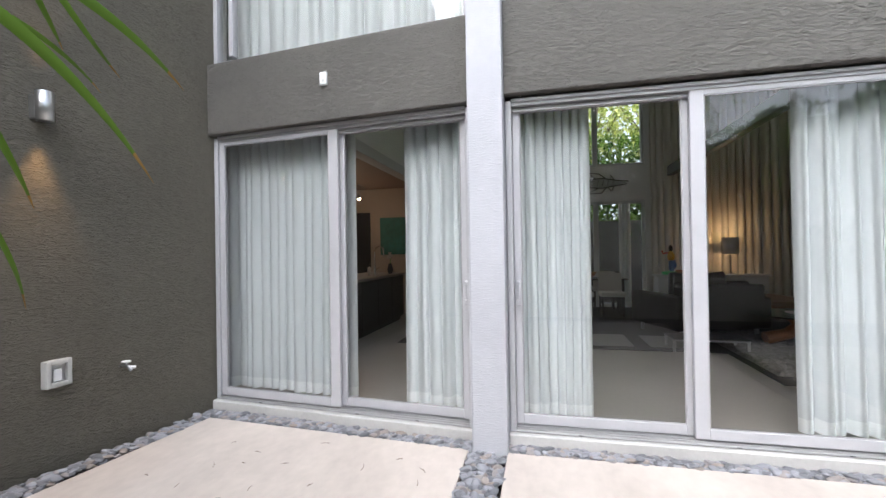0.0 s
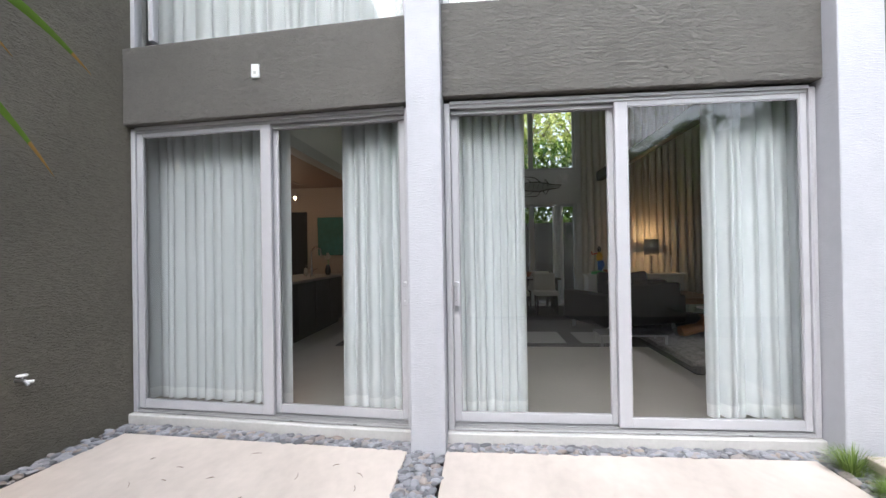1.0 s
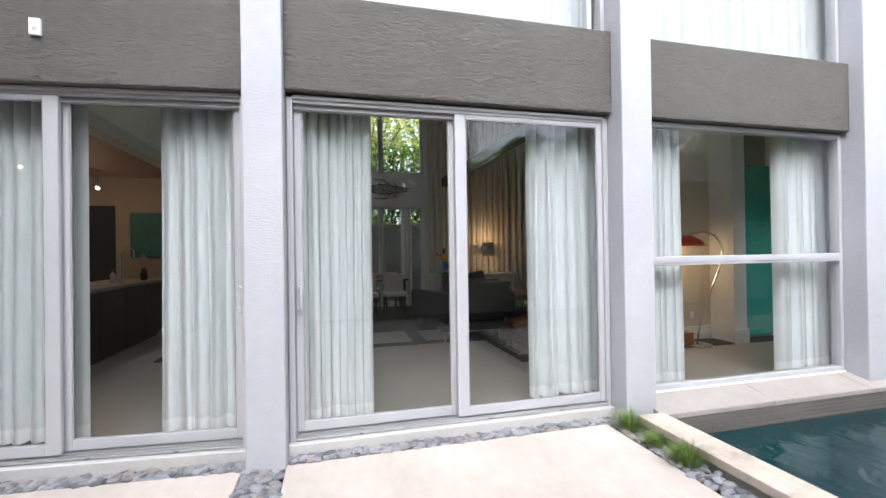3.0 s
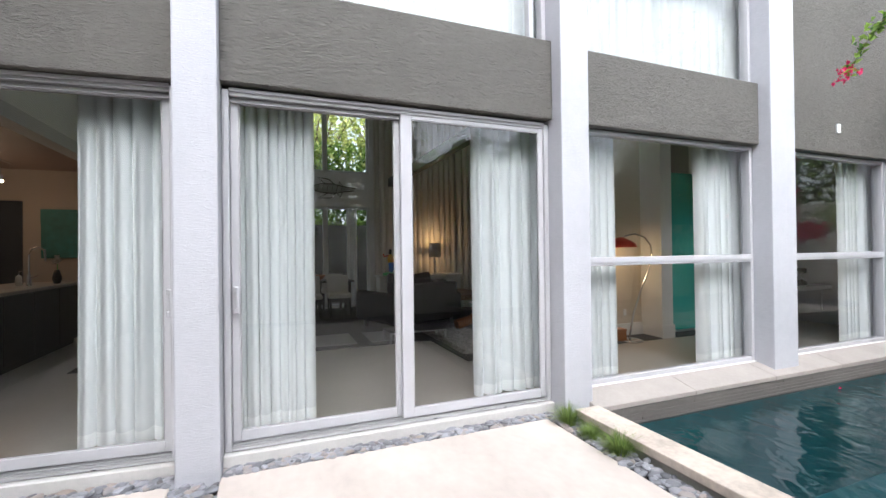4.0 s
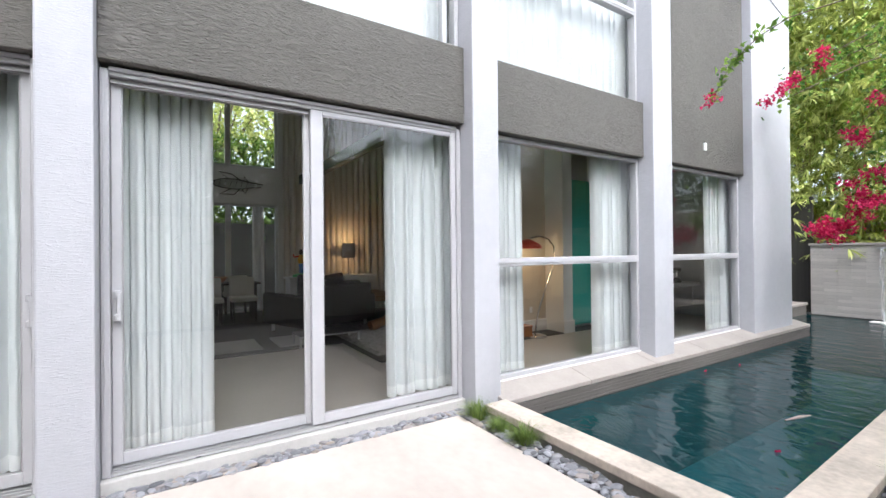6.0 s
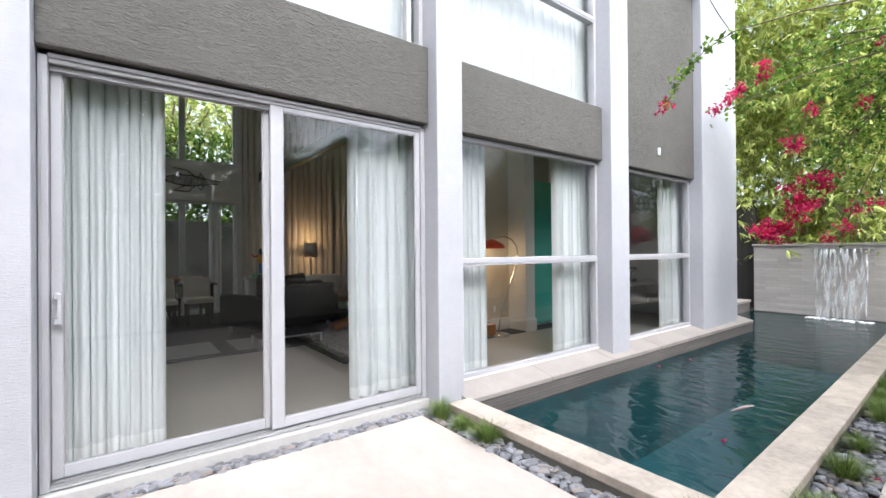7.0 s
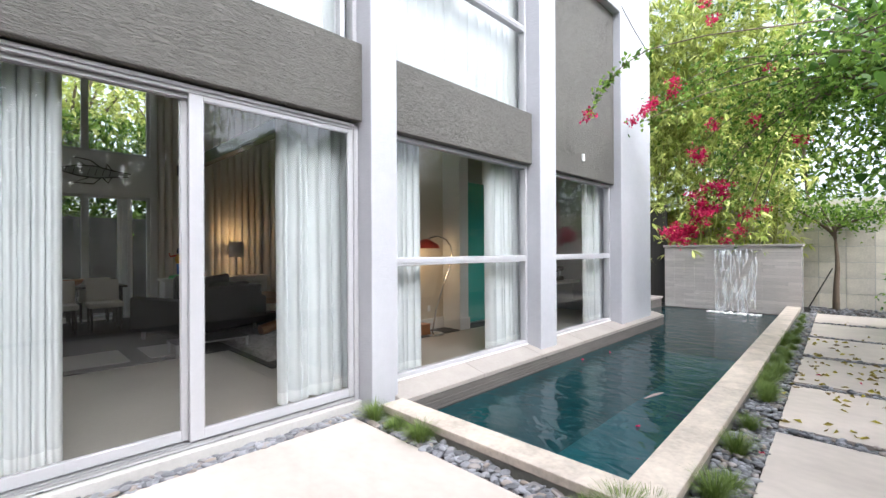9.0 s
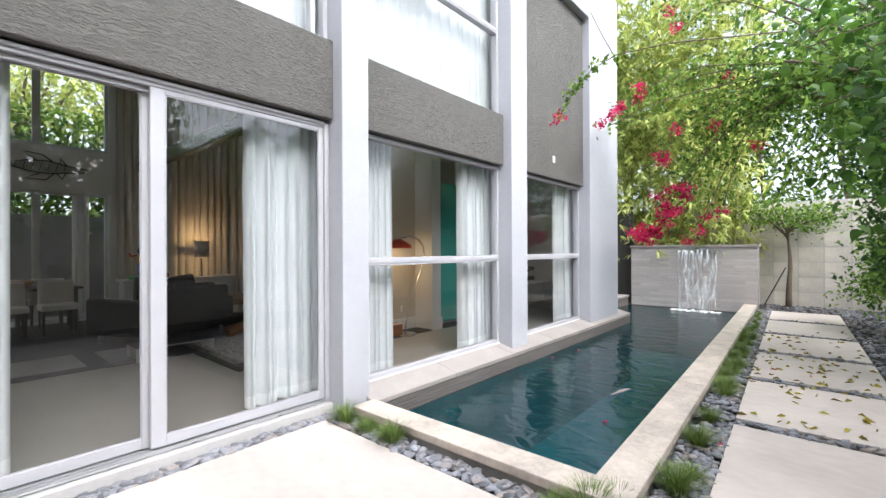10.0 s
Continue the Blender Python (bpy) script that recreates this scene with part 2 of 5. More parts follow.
# ---- helpers of the place ----
def box(bm, x0, x1, y0, y1, z0, z1, bevel=0.0, segments=1):
    made = bmesh.ops.create_cube(bm, size=1.0)
    vs = made["verts"]
    for v in vs:
        v.co = Vector(((x0 + x1) / 2 + v.co.x * (x1 - x0), (y0 + y1) / 2 + v.co.y * (y1 - y0), (z0 + z1) / 2 + v.co.z * (z1 - z0)))
    if bevel:
        es = list({e for v in vs for e in v.link_edges})
        bmesh.ops.bevel(bm, geom=es, offset=bevel, segments=segments, affect="EDGES", profile=0.6)
    return bm


def boxm(*a, **k):
    return box(bmesh.new(), *a, **k)


def tube(bm, pts, radii, sides=8):
    """A round rod through points, with a radius at each."""
    rings = []
    n = len(pts)
    pts = [Vector(p) for p in pts]
    for i, p in enumerate(pts):
        t = (pts[min(i + 1, n - 1)] - pts[max(i - 1, 0)]).normalized()
        a = t.cross(Vector((0, 0, 1)) if abs(t.z) < 0.9 else Vector((1, 0, 0))).normalized()
        b = t.cross(a)
        r = radii[i] if isinstance(radii, (list, tuple)) else radii
        rings.append([bm.verts.new(p + (a * math.cos(2 * math.pi * k / sides) + b * math.sin(2 * math.pi * k / sides)) * r) for k in range(sides)])
    for r0, r1 in zip(rings, rings[1:]):
        for k in range(sides):
            bm.faces.new((r0[k], r0[(k + 1) % sides], r1[(k + 1) % sides], r1[k]))
    bm.faces.new(rings[0][::-1])
    bm.faces.new(rings[-1])
    return bm


def lathe(bm, profile, at, sides=24):
    """A turned body: (radius, height) pairs from the bottom up."""
    rings = [[bm.verts.new((at[0] + r * math.cos(2 * math.pi * k / sides), at[1] + r * math.sin(2 * math.pi * k / sides), at[2] + h)) for k in range(sides)] for r, h in profile]
    for r0, r1 in zip(rings, rings[1:]):
        for k in range(sides):
            bm.faces.new((r0[k], r0[(k + 1) % sides], r1[(k + 1) % sides], r1[k]))
    bm.faces.new(rings[0][::-1])
    bm.faces.new(rings[-1])
    return bm


def mesh_of(name, bm, mat, smooth=False):
    bmesh.ops.recalc_face_normals(bm, faces=bm.faces)
    me = bpy.data.meshes.new(name)
    bm.to_mesh(me)
    bm.free()
    if mat:
        me.materials.append(mat)
    if smooth:
        for p in me.polygons:
            p.use_smooth = True
    return me


def part(name, bm, mat, parent, label="", smooth=False):
    ob = new(name, mesh_of(name, bm, mat, smooth))
    ob.parent = parent
    if label:
        ob["label"] = label
    return ob


def solo(name, bm, mat, label, category="", group="", kind="", smooth=False):
    return tagged(new(name, mesh_of(name, bm, mat, smooth)), label, category, group, kind)


def thing(name, label, category="", group="", kind="", at=(0, 0, 0)):
    ob = new(name)
    ob.location = at
    ob.empty_display_size = 0.1
    return tagged(ob, label, category, group, kind)


def sheet(name, verts, faces, mat, smooth=False):
    me = bpy.data.meshes.new(name)
    me.from_pydata(verts, [], faces)
    me.materials.append(mat)
    if smooth:
        for p in me.polygons:
            p.use_smooth = True
    return me


rng = np.random.default_rng(7)


def leaf_mesh(name, centres, length, width, mat, droop=0.0, spread=1.0, fold=0.25):
    """Many folded, pointed leaves, one at each centre."""
    c = np.asarray(centres, float)
    n = len(c)
    d = rng.normal(size=(n, 3))
    d[:, 2] = d[:, 2] * spread - droop
    d /= np.linalg.norm(d, axis=1)[:, None]
    up = rng.normal(size=(n, 3)) * 0.6 + np.array([0, 0, 1.0])
    s = np.cross(d, up)
    s /= np.linalg.norm(s, axis=1)[:, None] + 1e-9
    nrm = np.cross(s, d)
    ln = (length * rng.uniform(0.6, 1.25, n))[:, None]
    w = (width * rng.uniform(0.7, 1.2, n))[:, None]
    v = np.empty((n, 4, 3))
    v[:, 0] = c - d * ln * 0.5
    v[:, 1] = c - s * w * 0.5 + nrm * w * fold - d * ln * 0.08
    v[:, 2] = c + d * ln * 0.5 - nrm * w * 0.3
    v[:, 3] = c + s * w * 0.5 + nrm * w * fold - d * ln * 0.08
    base = np.arange(n) * 4
    f = np.concatenate([np.stack([base, base + 1, base + 2], 1), np.stack([base, base + 2, base + 3], 1)])
    return sheet(name, v.reshape(-1, 3).tolist(), f.tolist(), mat)

# ---- the plan ----
DOOR_Y, BAND_Y, COL_Y, SLAB_Y = 3.48, 3.38, 3.25, 3.29
LEFT_X, RIGHT_X = -3.13, 9.38
BAND_ZS = [(2.62, 3.295), (2.65, 3.36), (2.64, 3.34), (2.64, 5.75)]
BAND_Z1 = 3.34
HEADS = [2.60, 2.615, 2.63, 2.63]
SILL_Z = 0.14
FLOOR_Z = 0.10
TOP_Z = 5.75
BACK_Y = 11.2
BAYS = [(LEFT_X, -0.555), (-0.295, 2.40), (2.72, 5.21), (5.63, 7.92)]
COLUMNS = [(-0.555, -0.295), (2.40, 2.70), (5.21, 5.63), (7.92, RIGHT_X)]


def skew(x):
    """The pool and the path run a touch askew to the house."""
    return 0.034 * (x - 3.0)


BAY_TURN = 0.095


def recess(x):
    """The westmost bay stands a little turned, its far end deeper."""
    return BAY_TURN * max(0.0, -0.5 - x)


def turn_bay(root):
    """Turn a finished piece of the westmost bay into its plane."""
    for ob in [root] + list(root.children_recursive):
        if ob.type == "MESH":
            for v in ob.data.vertices:
                v.co.y += recess(v.co.x)
    return root


# ground: one sheet to the horizon, with the pool cut out
bm = bmesh.new()
PX0, PX1, PY0, PY1 = 2.66, 12.9, 1.10, 3.14
xs = [-300, PX0 - 0.05, 9.87, PX1 + 0.1, 300]
ys = [-300, PY0 - 0.05, PY1 + 0.1, 4.25, 300]
gv = [[bm.verts.new((x, y + (skew(x) if j == 1 and abs(x) < 100 else 0), -0.05)) for j, y in enumerate(ys)] for x in xs]
for i in range(4):
    for j in range(4):
        if (i, j) not in ((1, 1), (2, 1), (2, 2)):
            bm.faces.new((gv[i][j], gv[i + 1][j], gv[i + 1][j + 1], gv[i][j + 1]))
solo("ground", bm, SOIL, "dark soil under gravel and planting beds", "ground", kind="structure")

# house: columns, bands, end wall, upper beam
for i, (x0, x1) in enumerate(COLUMNS):
    bm = boxm(x0, x1, COL_Y, DOOR_Y + 0.12, -0.06, TOP_Z + 0.9, bevel=0.012, segments=2)
    solo("column_%d" % (i + 1), bm, STUCCO_LIGHT, "pale grey textured stucco column of the house", "column", "house columns", "structure")
for i, (x0, x1) in enumerate(BAYS):
    z0, z1 = BAND_ZS[i]
    bm = boxm(x0, x1, BAND_Y, DOOR_Y + 0.115, z0, z1, bevel=0.012, segments=2)
    turn_bay(solo("wall_band_%d" % (i + 1), bm, STUCCO_DARK, "dark grey trowelled stucco wall band between columns", "wall", "", "structure"))
    bm = boxm(x0, x1, COL_Y + 0.004, DOOR_Y + 0.2, TOP_Z, TOP_Z + 0.9, bevel=0.01)
    turn_bay(solo("roof_beam_%d" % (i + 1), bm, STUCCO_LIGHT, "pale grey stucco beam under the roof", "beam", "", "structure"))
def flare(y):
    """The west wall opens a little towards the garden."""
    return 0.2 * (3.66 - y)


# upper part, out of view, raised to 9 m to shade the west bay
bm = boxm(LEFT_X - 0.5, LEFT_X, -8, 3.80, -0.06, 9.0)
for v in bm.verts:
    v.co.x -= flare(v.co.y)
solo("wall_west", bm, STUCCO_OLIVE, "dark olive-grey trowelled stucco garden wall of the house", "wall", "", "structure")
solo("wall_east", boxm(RIGHT_X - 0.25, RIGHT_X - 0.004, DOOR_Y + 0.12, BACK_Y + 0.3, -0.06, TOP_Z + 0.9), STUCCO_LIGHT, "pale grey stucco end wall of the house", "wall", "", "structure")
solo("roof", boxm(-7.3, RIGHT_X, DOOR_Y + 0.2, BACK_Y + 0.3, TOP_Z + 0.5, TOP_Z + 0.85), CONCRETE, "flat concrete roof slab", "roof", "", "structure")
solo("ceiling", boxm(-7.3, RIGHT_X - 0.25, DOOR_Y + 0.2, BACK_Y, TOP_Z + 0.2, TOP_Z + 0.3), WHITE, "plain white ceiling of the double-height room", "ceiling", "", "structure")
bm = boxm(-7.3, -0.5, DOOR_Y + 0.1, BACK_Y + 0.3, -0.2, FLOOR_Z)
for v in bm.verts:
    if v.co.y < 5:
        v.co.y += recess(v.co.x)
box(bm, -0.5, RIGHT_X - 0.25, DOOR_Y + 0.1, BACK_Y + 0.3, -0.2, FLOOR_Z)
solo("floor", bm, CONCRETE_IN, "polished grey-beige concrete floor", "floor", "", "structure")
solo("wall_kitchen_side", boxm(-7.3, -7.1, DOOR_Y + 0.2, BACK_Y, FLOOR_Z, TOP_Z + 0.2), BEIGE, "plain beige side wall", "wall", "", "structure")
solo("wall_kitchen_front", boxm(-7.3, LEFT_X - 0.03, 3.804, 3.95, -0.06, TOP_Z + 0.9), WHITE, "plain front wall beside the glass doors", "wall", "", "structure")
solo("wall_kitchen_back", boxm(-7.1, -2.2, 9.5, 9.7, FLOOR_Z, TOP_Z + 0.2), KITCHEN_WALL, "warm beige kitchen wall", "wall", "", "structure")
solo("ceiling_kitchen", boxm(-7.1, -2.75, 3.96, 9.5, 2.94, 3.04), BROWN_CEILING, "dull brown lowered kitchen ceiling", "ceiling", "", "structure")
solo("wall_bulkhead", boxm(-2.75, -2.6, 4.0, 9.5, 3.10, TOP_Z + 0.2), WHITE, "white bulkhead wall above the kitchen opening", "wall", "", "structure")
solo("trim_bulkhead", boxm(-2.78, -2.57, 4.0, 9.5, 2.93, 3.098, bevel=0.004), GREYWALL, "grey painted beam edge under the bulkhead", "trim", "", "structure")
# back wall with its two rows of windows
solo("wall_back_pier", boxm(2.35, RIGHT_X - 0.25, BACK_Y, BACK_Y + 0.2, FLOOR_Z, TOP_Z + 0.2), WHITE, "white back wall", "wall", "", "structure")
solo("wall_back_pier_west", boxm(-2.6, -1.2, BACK_Y, BACK_Y + 0.2, FLOOR_Z, TOP_Z + 0.2), WHITE, "white back wall", "wall", "", "structure")
solo("wall_back_spandrel", boxm(-1.2, 2.35, BACK_Y, BACK_Y + 0.2, 2.62, 3.48), WHITE, "white spandrel wall between garden windows", "wall", "", "structure")
solo("wall_back_top", boxm(-1.2, 2.35, BACK_Y, BACK_Y + 0.2, 5.35, TOP_Z + 0.2), WHITE, "white wall above the windows", "wall", "", "structure")
# inner walls behind the right bays
solo("wall_study", boxm(3.9, 5.52, 5.42, 5.56, FLOOR_Z, TOP_Z + 0.2), BEIGE, "warm beige inner wall", "wall", "", "structure")
solo("wall_study_end", boxm(5.52, 5.74, 5.02, 5.56, FLOOR_Z, TOP_Z + 0.2), WHITE, "white wall end with plain edges", "wall", "", "structure")
solo("wall_bath_back", boxm(6.9, RIGHT_X - 0.25, 5.5, 5.65, FLOOR_Z, TOP_Z + 0.2), WHITE, "white inner wall behind the shelf", "wall", "", "structure")
solo("wall_bath_back_west", boxm(5.74, 6.9, 6.3, 6.45, FLOOR_Z, TOP_Z + 0.2), WHITE, "grey inner wall behind tinted glass", "wall", "", "structure")
bm = boxm(3.9, 5.52, 5.395, 5.418, FLOOR_Z, FLOOR_Z + 0.2, bevel=0.004)
box(bm, 5.50, 5.76, 4.995, 5.018, FLOOR_Z, FLOOR_Z + 0.2, bevel=0.004)
box(bm, 5.742, 5.765, 5.0, 5.5, FLOOR_Z, FLOOR_Z + 0.2, bevel=0.004)
solo("baseboard", bm, WHITE, "tall white painted baseboard", "baseboard", "", "structure")

# sills and ledge
for i in (0, 1):
    x0, x1 = BAYS[i]
    turn_bay(solo("door_sill_%d" % (i + 1), boxm(x0, x1, BAND_Y + 0.02, DOOR_Y + 0.11, -0.1, SILL_Z - 0.055, bevel=0.006), CONCRETE, "white painted concrete door sill", "sill", "", "structure"))
for i in (2, 3):
    x0, x1 = BAYS[i]
    solo("window_ledge_%d" % (i + 1), boxm(x0, x1, DOOR_Y - 0.03, DOOR_Y + 0.094, 0.034, 0.161, bevel=0.003), WHITE, "white painted window ledge", "sill", "", "structure")
ledge = thing("pool_ledge", "stone-clad ledge along the house above the pool", "ledge", kind="structure")
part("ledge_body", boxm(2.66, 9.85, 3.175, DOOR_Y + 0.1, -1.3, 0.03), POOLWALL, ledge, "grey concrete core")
z = -0.17
for k in range(6):
    x = 2.664
    while x < 9.8:
        x2 = min(x + rng.uniform(0.5, 1.5), 9.85)
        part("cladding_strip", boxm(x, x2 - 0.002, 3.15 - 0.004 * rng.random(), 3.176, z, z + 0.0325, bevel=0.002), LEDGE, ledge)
        x = x2
    z += 0.0335
x = 2.66
while x < 9.84:
    x2 = min(x + 1.2, 9.85)
    bm = boxm(x + 0.002, x2 - 0.002, 3.145, DOOR_Y - 0.032, 0.034, 0.080, bevel=0.005)
    for v in bm.verts:
        if v.co.y > 3.3 and v.co.z > 0.05:
            v.co.z += 0.072
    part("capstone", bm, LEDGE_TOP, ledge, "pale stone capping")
    x = x2
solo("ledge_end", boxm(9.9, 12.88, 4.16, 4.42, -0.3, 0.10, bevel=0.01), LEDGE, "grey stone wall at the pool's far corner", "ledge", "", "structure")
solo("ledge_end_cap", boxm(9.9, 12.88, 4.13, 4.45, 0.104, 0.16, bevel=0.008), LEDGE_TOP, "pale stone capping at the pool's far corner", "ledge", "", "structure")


# ---- doors and windows ----
def pane_at(parent, x0, x1, y, z0, z1):
    """A sheet of glass that faces the garden."""
    me = sheet("pane", [(x0, y, z0), (x1, y, z0), (x1, y, z1), (x0, y, z1)], [(0, 1, 2, 3)], GLASS)
    p = new("pane", me)
    p.parent = parent
    p["label"] = "clear glass pane"
    p.visible_shadow = False
    return p


def glazed(parent, x0, x1, z0, z1, y, stile, rail, depth=0.04, name="panel", west=None, east=None, top=None):
    """One framed sheet of glass, its stiles and rails each of their own width."""
    w, e, t = west or stile, east or stile, top or rail
    bm = bmesh.new()
    box(bm, x0, x0 + w, y - depth / 2, y + depth / 2, z0, z1, bevel=0.004)
    box(bm, x1 - e, x1, y - depth / 2, y + depth / 2, z0, z1, bevel=0.004)
    box(bm, x0 + w, x1 - e, y - depth / 2 + 0.002, y + depth / 2 - 0.002, z0, z0 + rail, bevel=0.003)
    box(bm, x0 + w, x1 - e, y - depth / 2 + 0.002, y + depth / 2 - 0.002, z1 - t, z1, bevel=0.003)
    fr = part(name, bm, ALU, parent)
    bead = bmesh.new()
    for a, b, c, d in ((x0 + w, x0 + w + 0.008, z0 + rail, z1 - t), (x1 - e - 0.008, x1 - e, z0 + rail, z1 - t), (x0 + w + 0.008, x1 - e - 0.008, z0 + rail, z0 + rail + 0.008), (x0 + w + 0.008, x1 - e - 0.008, z1 - t - 0.008, z1 - t)):
        box(bead, a, b, y - 0.012, y - 0.003, c, d)
    part("glazing_bead", bead, ALU_GREY, fr, "grey rubber glazing bead")
    pane_at(fr, x0 + w - 0.01, x1 - e + 0.01, y, z0 + rail - 0.01, z1 - t + 0.01)
    return fr


def sliding_door(name, x0, x1, mid, front, handle_x, head):
    """Two panels in a double track; the front one is at the west or the east side."""
    d = thing(name, "white aluminium sliding glass door, closed, with white curtains behind", "sliding door", "sliding doors", "structure", at=(0, 0, 0))
    z0, z1 = SILL_Z - 0.05, head
    y0, y1 = DOOR_Y - 0.035, DOOR_Y + 0.105
    for xa in (x0, x1 - 0.045):
        part("jamb", boxm(xa, xa + 0.045, y0, y1, z0, z1, bevel=0.004), ALU, d)
        part("jamb_stop", boxm(xa + 0.012, xa + 0.02, y0 - 0.006, y0 - 0.0005, z0 + 0.04, z1 - 0.03, bevel=0.002), ALU, d)
    # head in grey: the band's shade on it is put into the colour
    part("head", boxm(x0 + 0.045, x1 - 0.045, y0 + 0.012, y1, z1 - 0.04, z1, bevel=0.004), ALU_GREY, d, "head track, grey in place of the band's shade")
    part("head_trim", boxm(x0 + 0.045, x1 - 0.045, y0 - 0.004, y0 + 0.010, z1 - 0.012, z1 + 0.014, bevel=0.003), ALU, d)
    bm = boxm(x0 + 0.045, x1 - 0.045, y0, y1, z0, z0 + 0.014, bevel=0.003)
    for yy in (y0 + 0.004, y0 + 0.045, y0 + 0.09):
        box(bm, x0 + 0.045, x1 - 0.045, yy, yy + 0.008, z0 + 0.0142, z0 + 0.030)
    part("track", bm, ALU_GREY, d, "worn aluminium bottom track")
    spans = ((x0 + 0.047, mid + 0.048), (mid - 0.048, x1 - 0.047))
    west_front = front == "west"
    fx, rx = (spans[0], spans[1]) if west_front else (spans[1], spans[0])
    rx = (mid - 0.015, rx[1]) if west_front else (rx[0], mid + 0.015)
    glazed(d, fx[0], fx[1], z0 + 0.036, z1 - 0.032, DOOR_Y + 0.003, 0.05 if not west_front else 0.062, 0.075, name="fixed_panel", west=0.092 if not west_front else 0.06, east=0.092 if west_front else 0.05, top=0.042)
    a = glazed(d, rx[0], rx[1], z0 + 0.036, z1 - 0.042, DOOR_Y + 0.062, 0.06, 0.075, name="sliding_panel", west=0.10 if west_front else 0.055, east=0.055 if west_front else 0.10, top=0.030)
    # grey here also stands in for the shade of the recess
    part("head_channel", boxm(rx[0] + (0.036 if west_front else 0), rx[1] - (0 if west_front else 0.036), y0 + 0.046, y0 + 0.062, z1 - 0.075, z1 - 0.0415, bevel=0.003), ALU_GREY, d, "head channel with shade put into its grey")
    hy = DOOR_Y + 0.04
    bm = boxm(handle_x - 0.016, handle_x + 0.016, hy - 0.05, hy + 0.002, 1.045, 1.085, bevel=0.004)
    box(bm, handle_x - 0.016, handle_x + 0.016, hy - 0.05, hy + 0.002, 1.195, 1.235, bevel=0.004)
    box(bm, handle_x + 0.004, handle_x + 0.026, hy - 0.075, hy - 0.052, 1.05, 1.23, bevel=0.006, segments=2)
    part("handle", bm, ALU, a, "pale metal pull handle")
    for bx in (x0 + 0.5, x1 - 0.5, mid + 0.2):
        part("drain_slot", boxm(bx, bx + 0.03, y0 - 0.003, y0 + 0.004, z0 + 0.004, z0 + 0.010), BLACK, d, "small black drain slot")
    return d


turn_bay(sliding_door("door_1", LEFT_X + 0.015, -0.56, -1.81, "west", -0.62, HEADS[0]))
sliding_door("door_2", -0.29, 2.395, 1.045, "east", -0.212, HEADS[1])


def fixed_window(name, x0, x1, z0, z1, bars, label):
    w = thing(name, label, "window", "facade windows", "structure")
    y = DOOR_Y + 0.02
    bm = bmesh.new()
    s = 0.045
    box(bm, x0, x0 + s, y - 0.04, y + 0.05, z0, z1, bevel=0.004)
    box(bm, x1 - s, x1, y - 0.04, y + 0.05, z0, z1, bevel=0.004)
    box(bm, x0 + s, x1 - s, y - 0.038, y + 0.048, z0, z0 + s, bevel=0.003)
    box(bm, x0 + s, x1 - s, y - 0.038, y + 0.048, z1 - s, z1, bevel=0.003)
    fr = part("window_frame", bm, ALU, w)
    edges = [z0 + s] + [b for b in bars] + [z1 - s]
    for i, b in enumerate(bars):
        bm = boxm(x0 + s, x1 - s, y - 0.045, y + 0.045, b - 0.042, b + 0.042, bevel=0.005)
        box(bm, x0 + s, x1 - s, y - 0.052, y - 0.0452, b - 0.012, b + 0.012)
        part("transom", bm, ALU, w)
    for i in range(len(edges) - 1):
        za = edges[i] + (0.035 if i else -0.008)
        zb = edges[i + 1] - (0.035 if i + 2 < len(edges) else -0.008)
        pane_at(w, x0 + s - 0.008, x1 - s + 0.008, y, za, zb)
    return w


fixed_window("window_1", 2.705, 5.205, 0.162, HEADS[2], [1.345], "white framed fixed window with a transom above the pool")
fixed_window("window_2", 5.635, 7.915, 0.162, HEADS[2], [1.345], "white framed fixed window with a transom above the pool")
for i, (x0, x1) in enumerate(BAYS[:3]):
    turn_bay(fixed_window("window_%d" % (i + 3), x0 + 0.01, x1 - 0.005, BAND_ZS[i][1], TOP_Z, [4.52] if i == 2 else [4.9], "tall white framed upper window reflecting the sky"))
# slim side casement frames that stand in the upper windows
for x0 in (LEFT_X + 0.19, 2.22):
    turn_bay(solo("window_mullion", boxm(x0, x0 + 0.05, DOOR_Y - 0.015, DOOR_Y + 0.065, BAND_Z1 + 0.045, TOP_Z - 0.046, bevel=0.004), ALU, "white aluminium window mullion", "mullion", "", "structure"))

# back garden windows
bw = thing("window_7", "dark framed glazed garden doors in the back wall", "window", "", "structure")
for z0, z1 in ((FLOOR_Z, 2.62), (3.48, 5.35)):
    for x0, x1 in ((-1.2, 0.0), (0.0, 1.25), (1.25, 2.35)):
        bm = bmesh.new()
        for a, b, c, e in ((x0, x0 + 0.06, z0, z1), (x1 - 0.06, x1, z0, z1), (x0 + 0.06, x1 - 0.06, z0, z0 + 0.06), (x0 + 0.06, x1 - 0.06, z1 - 0.06, z1)):
            box(bm, a, b, BACK_Y + 0.06, BACK_Y + 0.13, c, e)
        part("window_frame", bm, GREYWALL, bw)
        pane_at(bw, x0 + 0.05, x1 - 0.05, BACK_Y + 0.09, z0 + 0.05, z1 - 0.05)

# ---- pool ----
def slab_bm(x0, x1, y0, y1, z0, z1, bevel):
    """A stone whose long sides follow the askew line of the pool."""
    bm = boxm(x0, x1, y0, y1, z0, z1, bevel=bevel, segments=2)
    for v in bm.verts:
        v.co.y += skew(v.co.x)
    return bm


